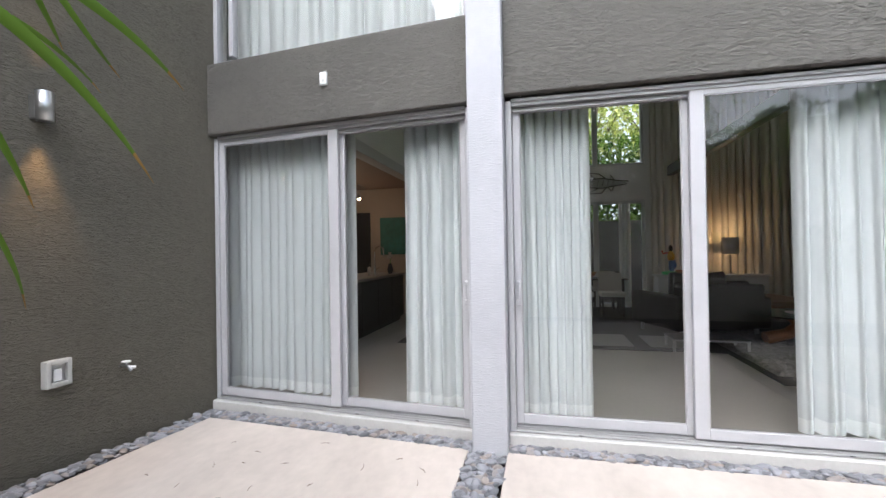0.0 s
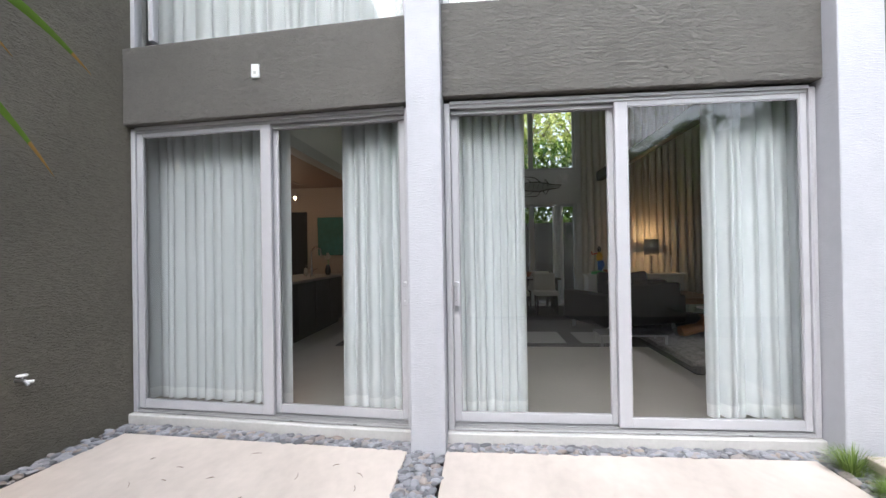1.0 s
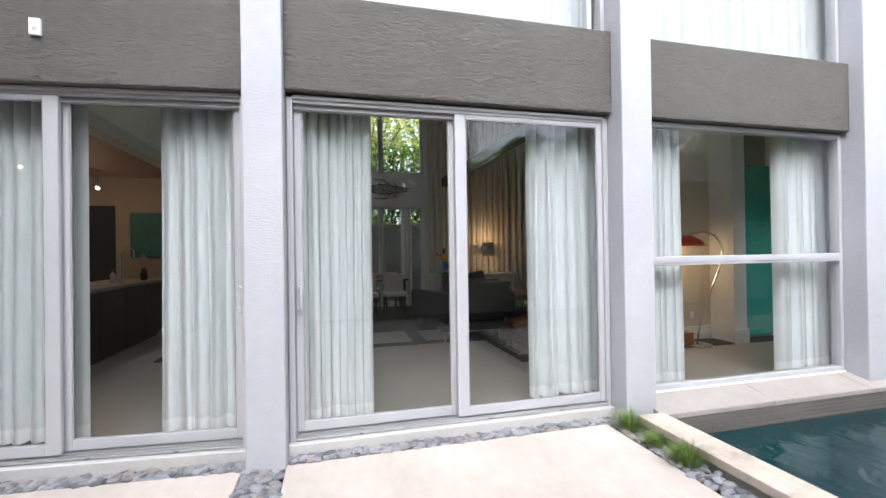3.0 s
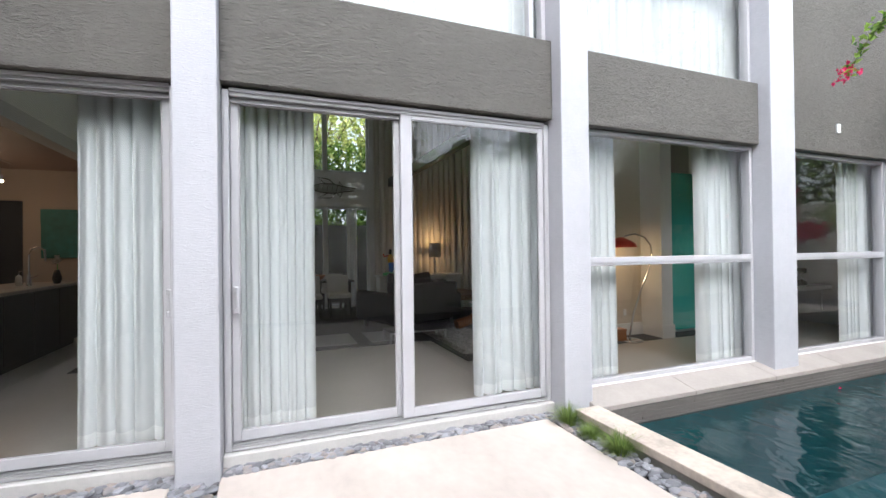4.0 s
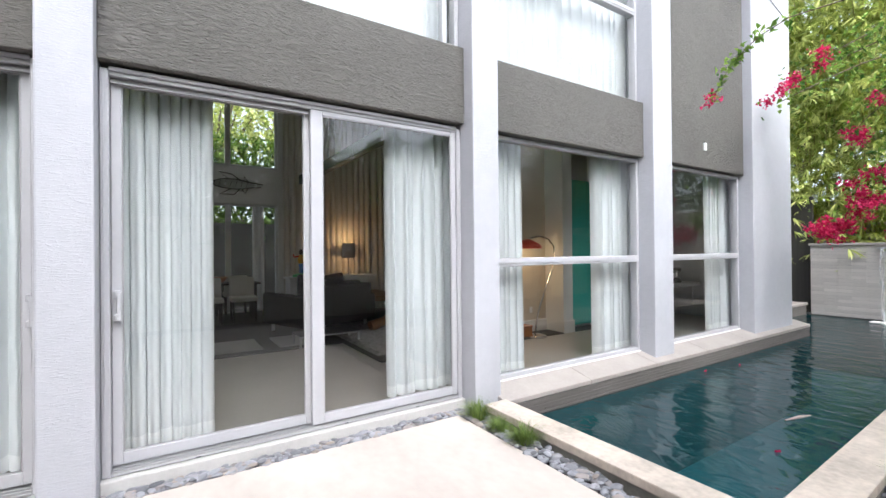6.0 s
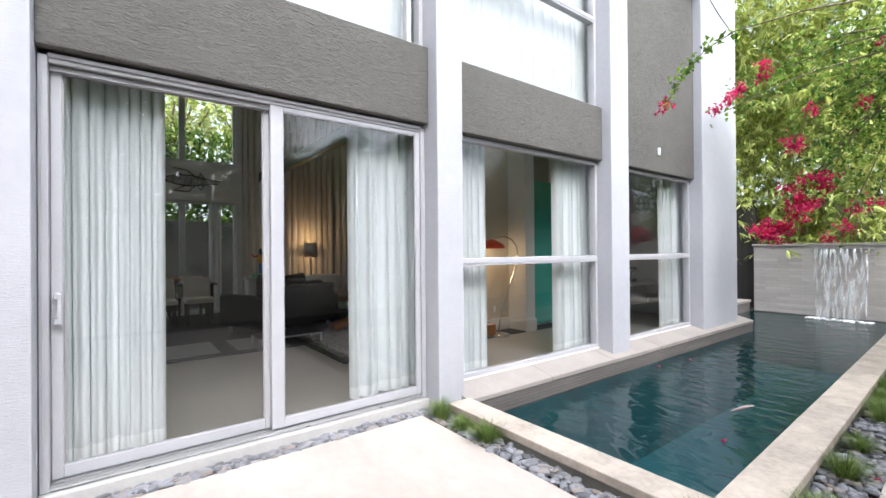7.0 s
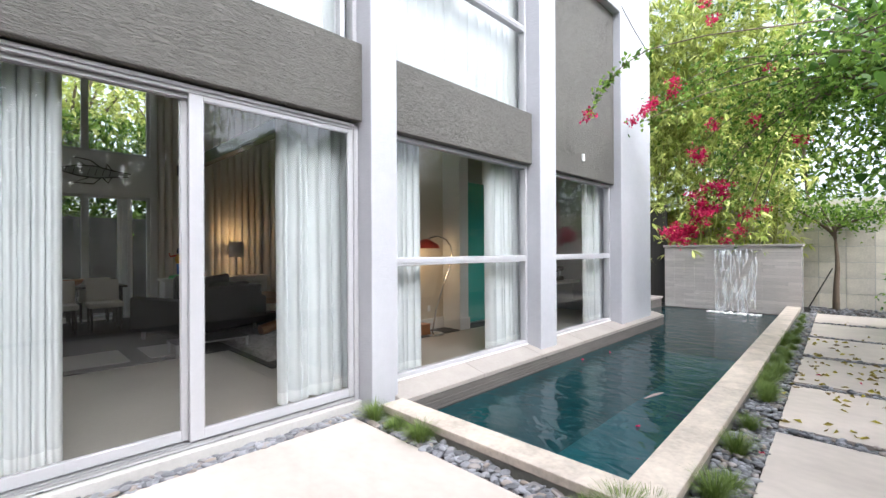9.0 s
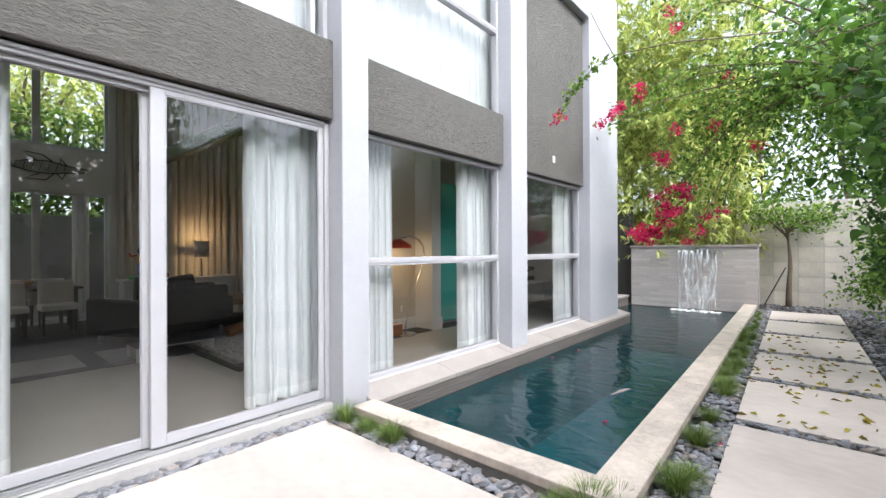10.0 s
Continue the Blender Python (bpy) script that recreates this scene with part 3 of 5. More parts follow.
basin = bmesh.new()
bx = [(PX0, PY0 + skew(PX0)), (PX1, PY0 + skew(PX1)), (PX1, 4.3), (9.85, 4.3), (9.85, PY1), (PX0, PY1)]
lo = [basin.verts.new((x, y, -1.35)) for x, y in bx]
hi = [basin.verts.new((x, y, -0.135)) for x, y in bx]
basin.faces.new(lo)
for i in range(6):
    j = (i + 1) % 6
    basin.faces.new((lo[i], lo[j], hi[j], hi[i]))
solo("pool_basin", basin, POOL, "dark teal plastered pool basin", "pool", "", "structure")

m = bpy.data.materials.new("pool water")
m.use_nodes = True
nt = m.node_tree
nt.nodes.clear()
w_out = nt.nodes.new("ShaderNodeOutputMaterial")
w_mix = nt.nodes.new("ShaderNodeMixShader")
w_clear = nt.nodes.new("ShaderNodeBsdfTransparent")
w_clear.inputs[0].default_value = (0.30, 0.55, 0.58, 1)
w_gloss = nt.nodes.new("ShaderNodeBsdfGlossy")
w_gloss.inputs["Roughness"].default_value = 0.02
w_fres = nt.nodes.new("ShaderNodeFresnel")
w_fres.inputs["IOR"].default_value = 1.55
w_co = nt.nodes.new("ShaderNodeTexCoord")
w_map = nt.nodes.new("ShaderNodeMapping")
w_map.inputs["Scale"].default_value = (1.0, 0.55, 1.0)
w_n = nt.nodes.new("ShaderNodeTexNoise")
w_n.inputs["Scale"].default_value, w_n.inputs["Detail"].default_value = 5.0, 2
w_n.inputs["Distortion"].default_value = 0.8
w_b = nt.nodes.new("ShaderNodeBump")
w_b.inputs["Strength"].default_value, w_b.inputs["Distance"].default_value = 0.5, 0.045
nt.links.new(w_co.outputs["Object"], w_map.inputs[0])
nt.links.new(w_map.outputs[0], w_n.inputs["Vector"])
nt.links.new(w_n.outputs["Fac"], w_b.inputs["Height"])
nt.links.new(w_b.outputs[0], w_gloss.inputs["Normal"])
nt.links.new(w_b.outputs[0], w_fres.inputs["Normal"])
nt.links.new(w_fres.outputs[0], w_mix.inputs[0])
nt.links.new(w_clear.outputs[0], w_mix.inputs[1])
nt.links.new(w_gloss.outputs[0], w_mix.inputs[2])
nt.links.new(w_mix.outputs[0], w_out.inputs[0])
WATER = m
water = tagged(new("water", sheet("water", [(x, y, -0.12) for x, y in bx], [tuple(range(6))], WATER)), "rippled dark blue-green pool water", "water", "", "structure")
water.visible_shadow = False

coping = thing("pool_coping", "weathered cream limestone coping round the pool", "coping", kind="structure")
x = 2.42
while x < 12.85:
    x2 = min(x + 2.6, 12.9)
    part("coping_stone", slab_bm(x + 0.001, x2 - 0.001, 0.84, 1.10, 0.045, 0.11, 0.008), COPING, coping)
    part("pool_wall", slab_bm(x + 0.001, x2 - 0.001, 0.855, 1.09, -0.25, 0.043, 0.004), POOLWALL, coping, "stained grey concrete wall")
    x = x2
part("coping_stone", boxm(2.42, 2.66, 1.085, 3.14, 0.045, 0.108, bevel=0.008, segments=2), COPING, coping)
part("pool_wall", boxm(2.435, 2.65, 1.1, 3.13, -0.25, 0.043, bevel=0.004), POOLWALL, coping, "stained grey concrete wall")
part("pool_wall", boxm(2.425, 2.655, 0.9, 3.1, -1.3, -0.252), CONCRETE, coping, "grey concrete wall")

# ---- patio and path ----
patio = thing("pavement", "large cream limestone slabs set in grey pebbles", "pavement", kind="structure")
bm = boxm(-3.0, -0.585, -2.3, SLAB_Y, -0.05, 0.0, bevel=0.006)
for v in bm.verts:
    if v.co.y > 3:
        v.co.y += 0.075 * (-0.585 - v.co.x)
    if v.co.x < -2:
        v.co.x -= 0.115 * (3.47 - v.co.y)
part("paving_slab", bm, LIMESTONE, patio)
part("paving_slab", boxm(-0.30, 2.24, -2.3, SLAB_Y, -0.05, 0.0, bevel=0.006), LIMESTONE, patio)
joints = [2.62, 4.50, 6.10, 7.75, 9.48, 11.25, 12.95]
for a, b in zip(joints, joints[1:]):
    part("paving_slab", slab_bm(a + 0.085, b - 0.085, -0.62, 0.56, -0.05, 0.0, 0.006), LIMESTONE, patio)

# ---- fountain and garden walls ----
FX = 12.9
fountain = thing("fountain_wall", "grey-brown tiled fountain wall with a pale cap", "fountain", kind="structure")
part("wall_core", boxm(FX + 0.012, FX + 0.35, 1.16, 4.08, -1.2, 1.44), GROUT, fountain, "grey grout")
part("cap", boxm(FX - 0.03, FX + 0.38, 1.13, 4.11, 1.50, 1.56, bevel=0.008), LEDGE_TOP, fountain, "pale stone cap")
part("wall_top", boxm(FX + 0.004, FX + 0.35, 1.16, 4.08, 1.442, 1.498), TILE, fountain)
part("spout", boxm(FX - 0.07, FX + 0.02, 1.90, 2.93, 1.42, 1.45, bevel=0.004), STEEL, fountain, "steel spillway lip")
rows, cols = 20, 6
tile_mesh = mesh_of("tile", boxm(0, 0.012, 0.0015, 2.92 / cols - 0.0015, 0.0015, 0.0755, bevel=0.0015), TILE)
half_mesh = mesh_of("half_tile", boxm(0, 0.012, 0.0015, 2.92 / cols / 2 - 0.0015, 0.0015, 0.0755, bevel=0.0015), TILE)
TW = 2.92 / cols
for r in range(rows):
    off = TW / 2 if r % 2 else 0
    slots = [(1.16 + k * TW + off, tile_mesh) for k in range(cols - (1 if off else 0))]
    if off:
        slots += [(1.16, half_mesh), (4.08 - TW / 2, half_mesh)]
    for y, me in slots:
        t = new("tile", me)
        t.location = (FX - 0.0005 * (r % 3), y, -0.1 + r * 0.077)
        t.parent = fountain

block_wall = thing("garden_wall", "weathered concrete block garden wall with stained mortar", "wall", kind="structure")
WX = 14.6
part("mortar", boxm(WX + 0.01, WX + 0.2, -6, 6.5, -0.1, 2.68), CONCRETE, block_wall, "grey mortar")
blk = mesh_of("block", boxm(-0.006, 0.012, 0.005, 0.505, 0.005, 0.385, bevel=0.004), BLOCK)
for r in range(7):
    for k in range(12):
        t = new("block", blk)
        t.location = (WX + 0.003 * ((r * 5 + k * 3) % 4), -2.6 + k * 0.51, -0.06 + r * 0.39)
        t.parent = block_wall
# dark panel stands in for the unlit void between house and fountain
solo("garden_gate", boxm(13.2, 13.28, 4.12, 9.0, -0.1, 2.7), FENCE, "dark panel in place of the shaded void behind the house corner", "fence", "", "structure")
# pale wall added out of view; its reflection lightens the dark glass
solo("garden_wall_side", boxm(-4, 14.59, -3.3, -3.15, -0.1, 2.2), BLOCK, "pale concrete block wall added out of view for the glass to reflect", "wall", "", "structure")
solo("garden_fence_back", boxm(-8, 12, 13.6, 13.75, -0.1, 2.3), FENCE, "dark timber fence of the back garden", "fence", "", "structure")

# ---- curtains ----
def curtain(x0, x1, y, z0, z1, folds, amp, mat, label, group="white curtains", pinch=0.0, category="curtain"):
    """A hanging cloth with pleats that vary along its width, a stitched hem and a heading."""
    n = folds * 14
    rows_z = [z0, z0 + 0.10] + [z0 + 0.10 + (z1 - z0 - 0.16) * k / 8 for k in range(1, 9)] + [z1 - 0.03, z1]
    seed = rng.uniform(0, 50)
    verts, faces = [], []
    for z in rows_z:
        f = (z - z0) / (z1 - z0)
        for i in range(n + 1):
            u = i / n
            wob = noise.noise((u * folds * 0.5 + seed, f * 0.3, seed)) * 1.3
            ph = math.pi * folds * u + wob
            a = amp * (1.0 - 0.25 * f) * (0.85 + 0.7 * noise.noise((u * folds * 0.8, seed, 3.1)))
            x = x0 + (x1 - x0) * u - math.sin(2 * ph) * a * 0.2
            yy = y + 0.06 - 1.9 * a * abs(math.sin(ph)) ** 0.85
            verts.append((x, yy, z + 0.012 * noise.noise((u * folds, seed, 7.7)) * (1 - f)))
    w = n + 1
    for j in range(len(rows_z) - 1):
        for i in range(n):
            faces.append((j * w + i, j * w + i + 1, (j + 1) * w + i + 1, (j + 1) * w + i))
    root = thing("curtain", label, category, group)
    cloth = new("cloth", sheet("cloth", verts[w:], [tuple(i - w for i in f) for f in faces[n:]], mat, smooth=True))
    hem = new("hem", sheet("hem", [(a, b - 0.001, c) for a, b, c in verts[:2 * w]], faces[:n], HEM if mat == CURTAIN else mat, smooth=True))
    for ob, th in ((cloth, 0.002), (hem, 0.006)):
        ob.parent = root
        so = ob.modifiers.new("thickness", "SOLIDIFY")
        so.thickness = th
        so.use_rim = False
    return root


CL = "white sheer pleated curtain hanging behind a glass door"
CW = "white sheer pleated curtain hanging behind a window"
CY = DOOR_Y + 0.205
HEM_Z = 0.152
for x0, x1, folds, amp, lab in ((-3.16, -1.70, 15, 0.058, CL + ", drawn across"), (-1.22, -0.44, 7, 0.062, CL + ", gathered"), (-0.22, 0.345, 8, 0.062, CL + ", gathered"),
                                (1.74, 2.46, 7, 0.062, CL + ", gathered"), (2.80, 3.40, 7, 0.06, CW + ", gathered"), (4.58, 5.62, 10, 0.062, CW + ", gathered"), (7.36, 8.25, 10, 0.062, CW + ", gathered")):
    turn_bay(curtain(x0, x1, CY, HEM_Z, 2.66 if x0 > 2.7 else 2.64, folds, amp, CURTAIN, lab))
for x0, x1, f in ((LEFT_X + 0.06, -0.45, 18), (-0.34, 2.62, 20), (2.66, 5.75, 21)):
    turn_bay(curtain(x0, x1, CY + 0.01, BAND_Z1 - 0.35, TOP_Z - 0.08, f, 0.06, SHEER, "white sheer pleated curtain drawn across an upper window", "upper curtains"))
for (x0, x1), z in (((LEFT_X, -0.56), 2.545), ((-0.29, 2.39), 2.545), ((2.72, 5.5), 2.585), ((5.65, 8.2), 2.585)):
    turn_bay(solo("curtain_rail", boxm(x0, x1, CY - 0.02, CY + 0.02, z + 0.106, z + 0.13, bevel=0.003), WHITE, "slim white curtain rail", "curtain rail", "curtain rails"))
# tall drapes on the back wall
curtain(2.45, 3.35, BACK_Y - 0.10, FLOOR_Z + 0.02, 5.2, 6, 0.05, DRAPE, "tall beige drape on the back wall", "beige drapes")
curtain(3.40, 6.3, BACK_Y - 0.12, FLOOR_Z + 0.02, 5.2, 17, 0.06, DRAPE, "beige drape drawn along the back wall", "beige drapes")
curtain(0.15, 0.5, BACK_Y - 0.1, FLOOR_Z + 0.02, 2.55, 3, 0.04, CURTAIN, "white curtain gathered by the garden doors")
curtain(1.75, 2.0, BACK_Y - 0.1, FLOOR_Z + 0.02, 2.55, 3, 0.04, CURTAIN, "white curtain gathered by the garden doors")

# ---- living room ----
bm = boxm(2.80, 2.94, DOOR_Y + 0.35, BACK_Y - 0.2, 3.14, 3.36, bevel=0.006)
solo("beam", bm, material("dark grey steel paint", (0.07, 0.07, 0.072), rough=0.5, var=0.15), "dark painted steel ceiling beam", "beam", "", "structure")
carpet = thing("carpet", "charcoal carpet with inset pale stone squares", "carpet")
part("pile", boxm(-2.2, 2.26, 6.36, 10.9, FLOOR_Z, FLOOR_Z + 0.010), CARPET, carpet)
part("pile", boxm(2.262, 6.6, 5.0, 10.9, FLOOR_Z, FLOOR_Z + 0.010), CARPET, carpet)
for x0, x1, y0, y1 in ((0.55, 1.19, 6.55, 7.42), (1.40, 1.95, 6.55, 7.38), (-0.35, 0.30, 6.55, 7.42)):
    part("inset_tile", boxm(x0, x1, y0, y1, FLOOR_Z + 0.011, FLOOR_Z + 0.017, bevel=0.002), RUGTILE, carpet, "pale grey stone square")
bm = bmesh.new()
gx, gy = 60, 60
vv = [[bm.verts.new((2.35 + 2.6 * i / gx, 5.3 + 2.6 * j / gy, FLOOR_Z + 0.012 + (0.02 + 0.028 * rng.random() if 0 < i < gx and 0 < j < gy else 0.0))) for j in range(gy + 1)] for i in range(gx + 1)]
for i in range(gx):
    for j in range(gy):
        bm.faces.new((vv[i][j], vv[i + 1][j], vv[i + 1][j + 1], vv[i][j + 1]))
solo("rug", bm, SHAG, "grey and white shaggy rug on the carpet", "rug")


def sofa():
    s = thing("sofa", "charcoal fabric sofa with loose cushions, seen from behind", "sofa", at=(2.36, 7.80, FLOOR_Z + 0.01))
    s.rotation_euler = (0, 0, radians(20))
    part("base", boxm(-0.68, 0.66, -0.55, 0.62, 0.16, 0.42, bevel=0.04, segments=2), SOFA, s)
    part("backrest", boxm(-0.68, 0.66, -0.62, -0.40, 0.14, 0.80, bevel=0.05, segments=3), SOFA, s)
    part("armrest", boxm(-0.76, -0.60, -0.60, 0.62, 0.14, 0.66, bevel=0.05, segments=3), SOFA, s)
    part("armrest", boxm(0.60, 0.78, -0.60, 0.62, 0.14, 0.60, bevel=0.05, segments=3), SOFA, s)
    for i, (a, b) in enumerate(((-0.60, -0.18), (-0.17, 0.22), (0.23, 0.60))):
        part("back_cushion", boxm(a, b, -0.42, -0.24, 0.42, 0.84 + 0.05 * (i == 1), bevel=0.07, segments=3), SOFA, s)
        part("seat_cushion", boxm(a, b, -0.24, 0.58, 0.40, 0.54, bevel=0.05, segments=3), SOFA, s)
    for x, r in ((-0.42, 9), (0.12, -6)):
        bm = boxm(-0.21, 0.21, -0.06, 0.06, -0.17, 0.19, bevel=0.06, segments=3)
        bm.transform(pose(x, -0.24, 0.78, -12, r, 0))
        part("loose_cushion", bm, BLACK, s, "black loose cushion", smooth=True)
    for x in (-0.62, 0.6):
        for y in (-0.5, 0.5):
            part("leg", boxm(x - 0.02, x + 0.02, y - 0.02, y + 0.02, 0.0, 0.16), STEEL, s, "steel leg")


sofa()
ch = thing("chaise", "dark brown leather daybed beside the sofa", "chaise", at=(3.55, 8.9, FLOOR_Z + 0.01))
part("seat_pad", boxm(-0.55, 0.75, -0.75, 0.8, 0.26, 0.46, bevel=0.06, segments=3), BROWN, ch)
part("frame", boxm(-0.50, 0.70, -0.7, 0.75, 0.18, 0.258), BLACK, ch)
for x in (-0.45, 0.65):
    for y in (-0.6, 0.6):
        part("leg", boxm(x - 0.02, x + 0.02, y - 0.02, y + 0.02, 0.0, 0.18), BLACK, ch)
ct = thing("coffee_table", "round glass coffee table on an orange wooden base", "coffee table", at=(3.35, 6.95, FLOOR_Z + 0.05))
part("top", lathe(bmesh.new(), [(0.55, 0.38), (0.56, 0.386), (0.56, 0.394), (0.55, 0.40)], (0, 0, 0), 40), TEAL_GLASS, ct, "thick glass top")
part("base", tube(bmesh.new(), [(-0.4, 0, 0.05), (-0.1, 0.03, 0.12), (0.1, 0.0, 0.36)], [0.09, 0.08, 0.05], 10), WOOD, ct, "curved wooden leg")
part("base", tube(bmesh.new(), [(0.35, 0.1, 0.05), (0.1, -0.03, 0.12), (-0.1, 0.0, 0.36)], [0.09, 0.08, 0.05], 10), WOOD, ct, "curved wooden leg")
bk = thing("book", "small white paperback lying on the coffee table", "book", at=(3.35, 6.95, FLOOR_Z + 0.452))
part("cover", boxm(-0.12, 0.12, -0.09, 0.09, 0, 0.025, bevel=0.003), PLASTIC, bk)
bn = thing("bench", "low bench with a white metal frame and glass top", "bench", at=(2.06, 6.31, FLOOR_Z + 0.012))
part("frame", boxm(-0.45, 0.45, -0.014, 0.014, 0.142, 0.165, bevel=0.004), ALU, bn)
part("frame", boxm(-0.45, 0.45, 0.386, 0.414, 0.142, 0.165, bevel=0.004), ALU, bn)
part("top", boxm(-0.45, 0.45, -0.02, 0.42, 0.167, 0.174), BLACK, bn, "dark glass top")
for x in (-0.43, 0.43):
    for y in (0.0, 0.4):
        part("leg", boxm(x - 0.014, x + 0.014, y - 0.014, y + 0.014, 0.0, 0.141), ALU, bn)


def dining_chair():
    c = thing("dining_chair", "off-white upholstered dining chair with dark legs", "chair", "dining chairs", at=(1.33, 9.55, FLOOR_Z + 0.01))
    part("seat", boxm(-0.24, 0.24, -0.26, 0.22, 0.40, 0.49, bevel=0.025, segments=2), SEAT, c)
    bm = boxm(-0.23, 0.23, 0.15, 0.23, 0.47, 0.86, bevel=0.025, segments=2)
    for v in bm.verts:
        v.co.y += (v.co.z - 0.47) * 0.12
    part("backrest", bm, SEAT, c)
    for x in (-0.20, 0.20):
        for y in (-0.21, 0.18):
            part("leg", tube(bmesh.new(), [(x, y, 0.0), (x, y, 0.40)], [0.018, 0.024], 6), BLACK, c)
    return c


c0 = dining_chair()
for x, y, r in ((0.72, 9.5, 0), (0.10, 9.55, 4), (0.75, 10.75, 180), (1.33, 10.75, 176)):
    copy_thing(c0, pose(x, y, FLOOR_Z + 0.01, 0, 0, r))
tb = thing("dining_table", "dark dining table with a thin top", "table", at=(0.7, 10.15, FLOOR_Z + 0.01))
part("tabletop", boxm(-1.2, 1.0, -0.36, 0.36, 0.70, 0.735, bevel=0.004), BLACK, tb)
for x in (-1.1, 0.9):
    for y in (-0.3, 0.3):
        part("leg", boxm(x - 0.03, x + 0.03, y - 0.03, y + 0.03, 0, 0.70), BLACK, tb)
bowl = thing("bowl", "amber glass bowl on the dining table", "bowl", at=(0.95, 10.15, FLOOR_Z + 0.746))
part("body", lathe(bmesh.new(), [(0.06, 0), (0.13, 0.05), (0.17, 0.12), (0.165, 0.122), (0.12, 0.055), (0.05, 0.012)], (0, 0, 0)), WOOD, bowl, smooth=True)
cs = thing("console", "long white console cabinet along the drapes", "console", at=(3.5, 10.72, FLOOR_Z))
part("top", boxm(-1.1, 1.15, -0.22, 0.22, 0.74, 0.78, bevel=0.004), PLASTIC, cs)
part("body", boxm(-1.05, 1.1, -0.20, 0.2, 0.08, 0.738), WHITE, cs)
for k in range(4):
    part("door", boxm(-1.04 + k * 0.535, -0.515 + k * 0.535, -0.218, -0.202, 0.10, 0.72, bevel=0.003), PLASTIC, cs)
part("plinth", boxm(-1.0, 1.05, -0.16, 0.18, 0.0, 0.079), BLACK, cs)
lm = thing("table_lamp", "chrome table lamp with a steel drum shade, lit", "lamp", at=(3.95, 10.7, FLOOR_Z + 0.78))
part("base", lathe(bmesh.new(), [(0.10, 0), (0.10, 0.02), (0.02, 0.03), (0.018, 0.42)], (0, 0, 0), 20), CHROME, lm)
part("shade", lathe(bmesh.new(), [(0.16, 0.44), (0.16, 0.80), (0.155, 0.80), (0.155, 0.44)], (0, 0, 0), 32), STEEL, lm, "brushed steel shade", smooth=True)
part("bulb", lathe(bmesh.new(), [(0.02, 0.44), (0.05, 0.48), (0.05, 0.54), (0.02, 0.58)], (0, 0, 0), 12), GLOW, lm, "glowing warm bulb")
bl = bpy.data.lights.new("lamp_light", "POINT")
bl.energy, bl.color, bl.shadow_soft_size = 3.2, (1.0, 0.58, 0.25), 0.06
new("lamp_light", bl).location = (3.95, 10.7, FLOOR_Z + 1.20)
bl2 = bpy.data.lights.new("lamp_light", "POINT")
bl2.energy, bl2.color, bl2.shadow_soft_size = 3.2, (1.0, 0.58, 0.25), 0.06
new("lamp_light", bl2).location = (3.95, 10.7, FLOOR_Z + 1.64)
fg = thing("figurine", "bright coloured abstract figurine on a green base", "figurine", at=(2.72, 10.70, FLOOR_Z + 0.78))
part("base", lathe(bmesh.new(), [(0.16, 0), (0.15, 0.06), (0.05, 0.08)], (0, 0, 0), 16), GREEN, fg, "green base")
part("lower_body", tube(bmesh.new(), [(0.05, 0, 0.08), (0.08, 0, 0.2), (0.06, 0, 0.32)], [0.05, 0.08, 0.07], 10), BLUE, fg, "blue lower block", smooth=True)
part("upper_body", tube(bmesh.new(), [(0.05, 0, 0.32), (0.04, 0, 0.42), (0.04, 0, 0.52)], [0.07, 0.08, 0.04], 10), YELLOW, fg, "yellow upper block", smooth=True)
part("bar", tube(bmesh.new(), [(0.04, 0, 0.50), (-0.12, 0, 0.47), (-0.14, 0, 0.54)], 0.018, 8), RED, fg, "red bar")
part("knob", lathe(bmesh.new(), [(0.02, 0.52), (0.045, 0.56), (0.04, 0.62), (0.015, 0.66)], (0.04, 0, 0), 12), BLACK, fg, "black knob", smooth=True)
for x, w in ((2.95, 0.14), (3.2, 0.1)):
    pf = thing("picture_frame", "small framed picture leaning on the console", "picture frame", "frames on the console", at=(x, 10.66, FLOOR_Z + 0.78))
    part("frame", boxm(-w, w, -0.008, 0.008, 0, 0.13, bevel=0.003), PLASTIC, pf)
    part("picture", boxm(-w + 0.02, w - 0.02, -0.011, -0.0085, 0.02, 0.11), WOOD, pf, "brown picture")
# metal fish sculpture on the spandrel
bm = bmesh.new()
FXC, FYC, FZC = 1.35, BACK_Y - 0.05, 3.06


def outline(pts, r=0.012):
    tube(bm, [(FXC + 1.15 * a, FYC, FZC + 1.2 * b) for a, b in pts], r, 6)


outline([(-0.42, 0.02), (-0.2, 0.09), (0.05, 0.10), (0.3, 0.05), (0.56, 0.02)])
outline([(-0.42, -0.02), (-0.2, -0.08), (0.05, -0.10), (0.3, -0.06), (0.52, -0.03)])
outline([(-0.42, 0.0), (-0.56, 0.16), (-0.5, 0.0), (-0.56, -0.16), (-0.42, 0.0)])
outline([(-0.1, 0.10), (-0.25, 0.22), (-0.02, 0.19), (0.1, 0.10)])
outline([(0.2, 0.07), (0.2, 0.16), (0.28, 0.06)])
outline([(-0.05, -0.10), (-0.25, -0.2), (0.02, -0.2), (0.12, -0.09)])
outline([(0.15, -0.08), (0.22, -0.17), (0.28, -0.06)])
for k in range(7):
    outline([(-0.36 + 0.1 * k, -0.05), (-0.33 + 0.1 * k, 0.06)], 0.006)
fish = thing("fish_sculpture", "grey metal wire fish sculpture on the white wall", "sculpture")
part("outline_wire", bm, WIRE, fish)
bm = bmesh.new()
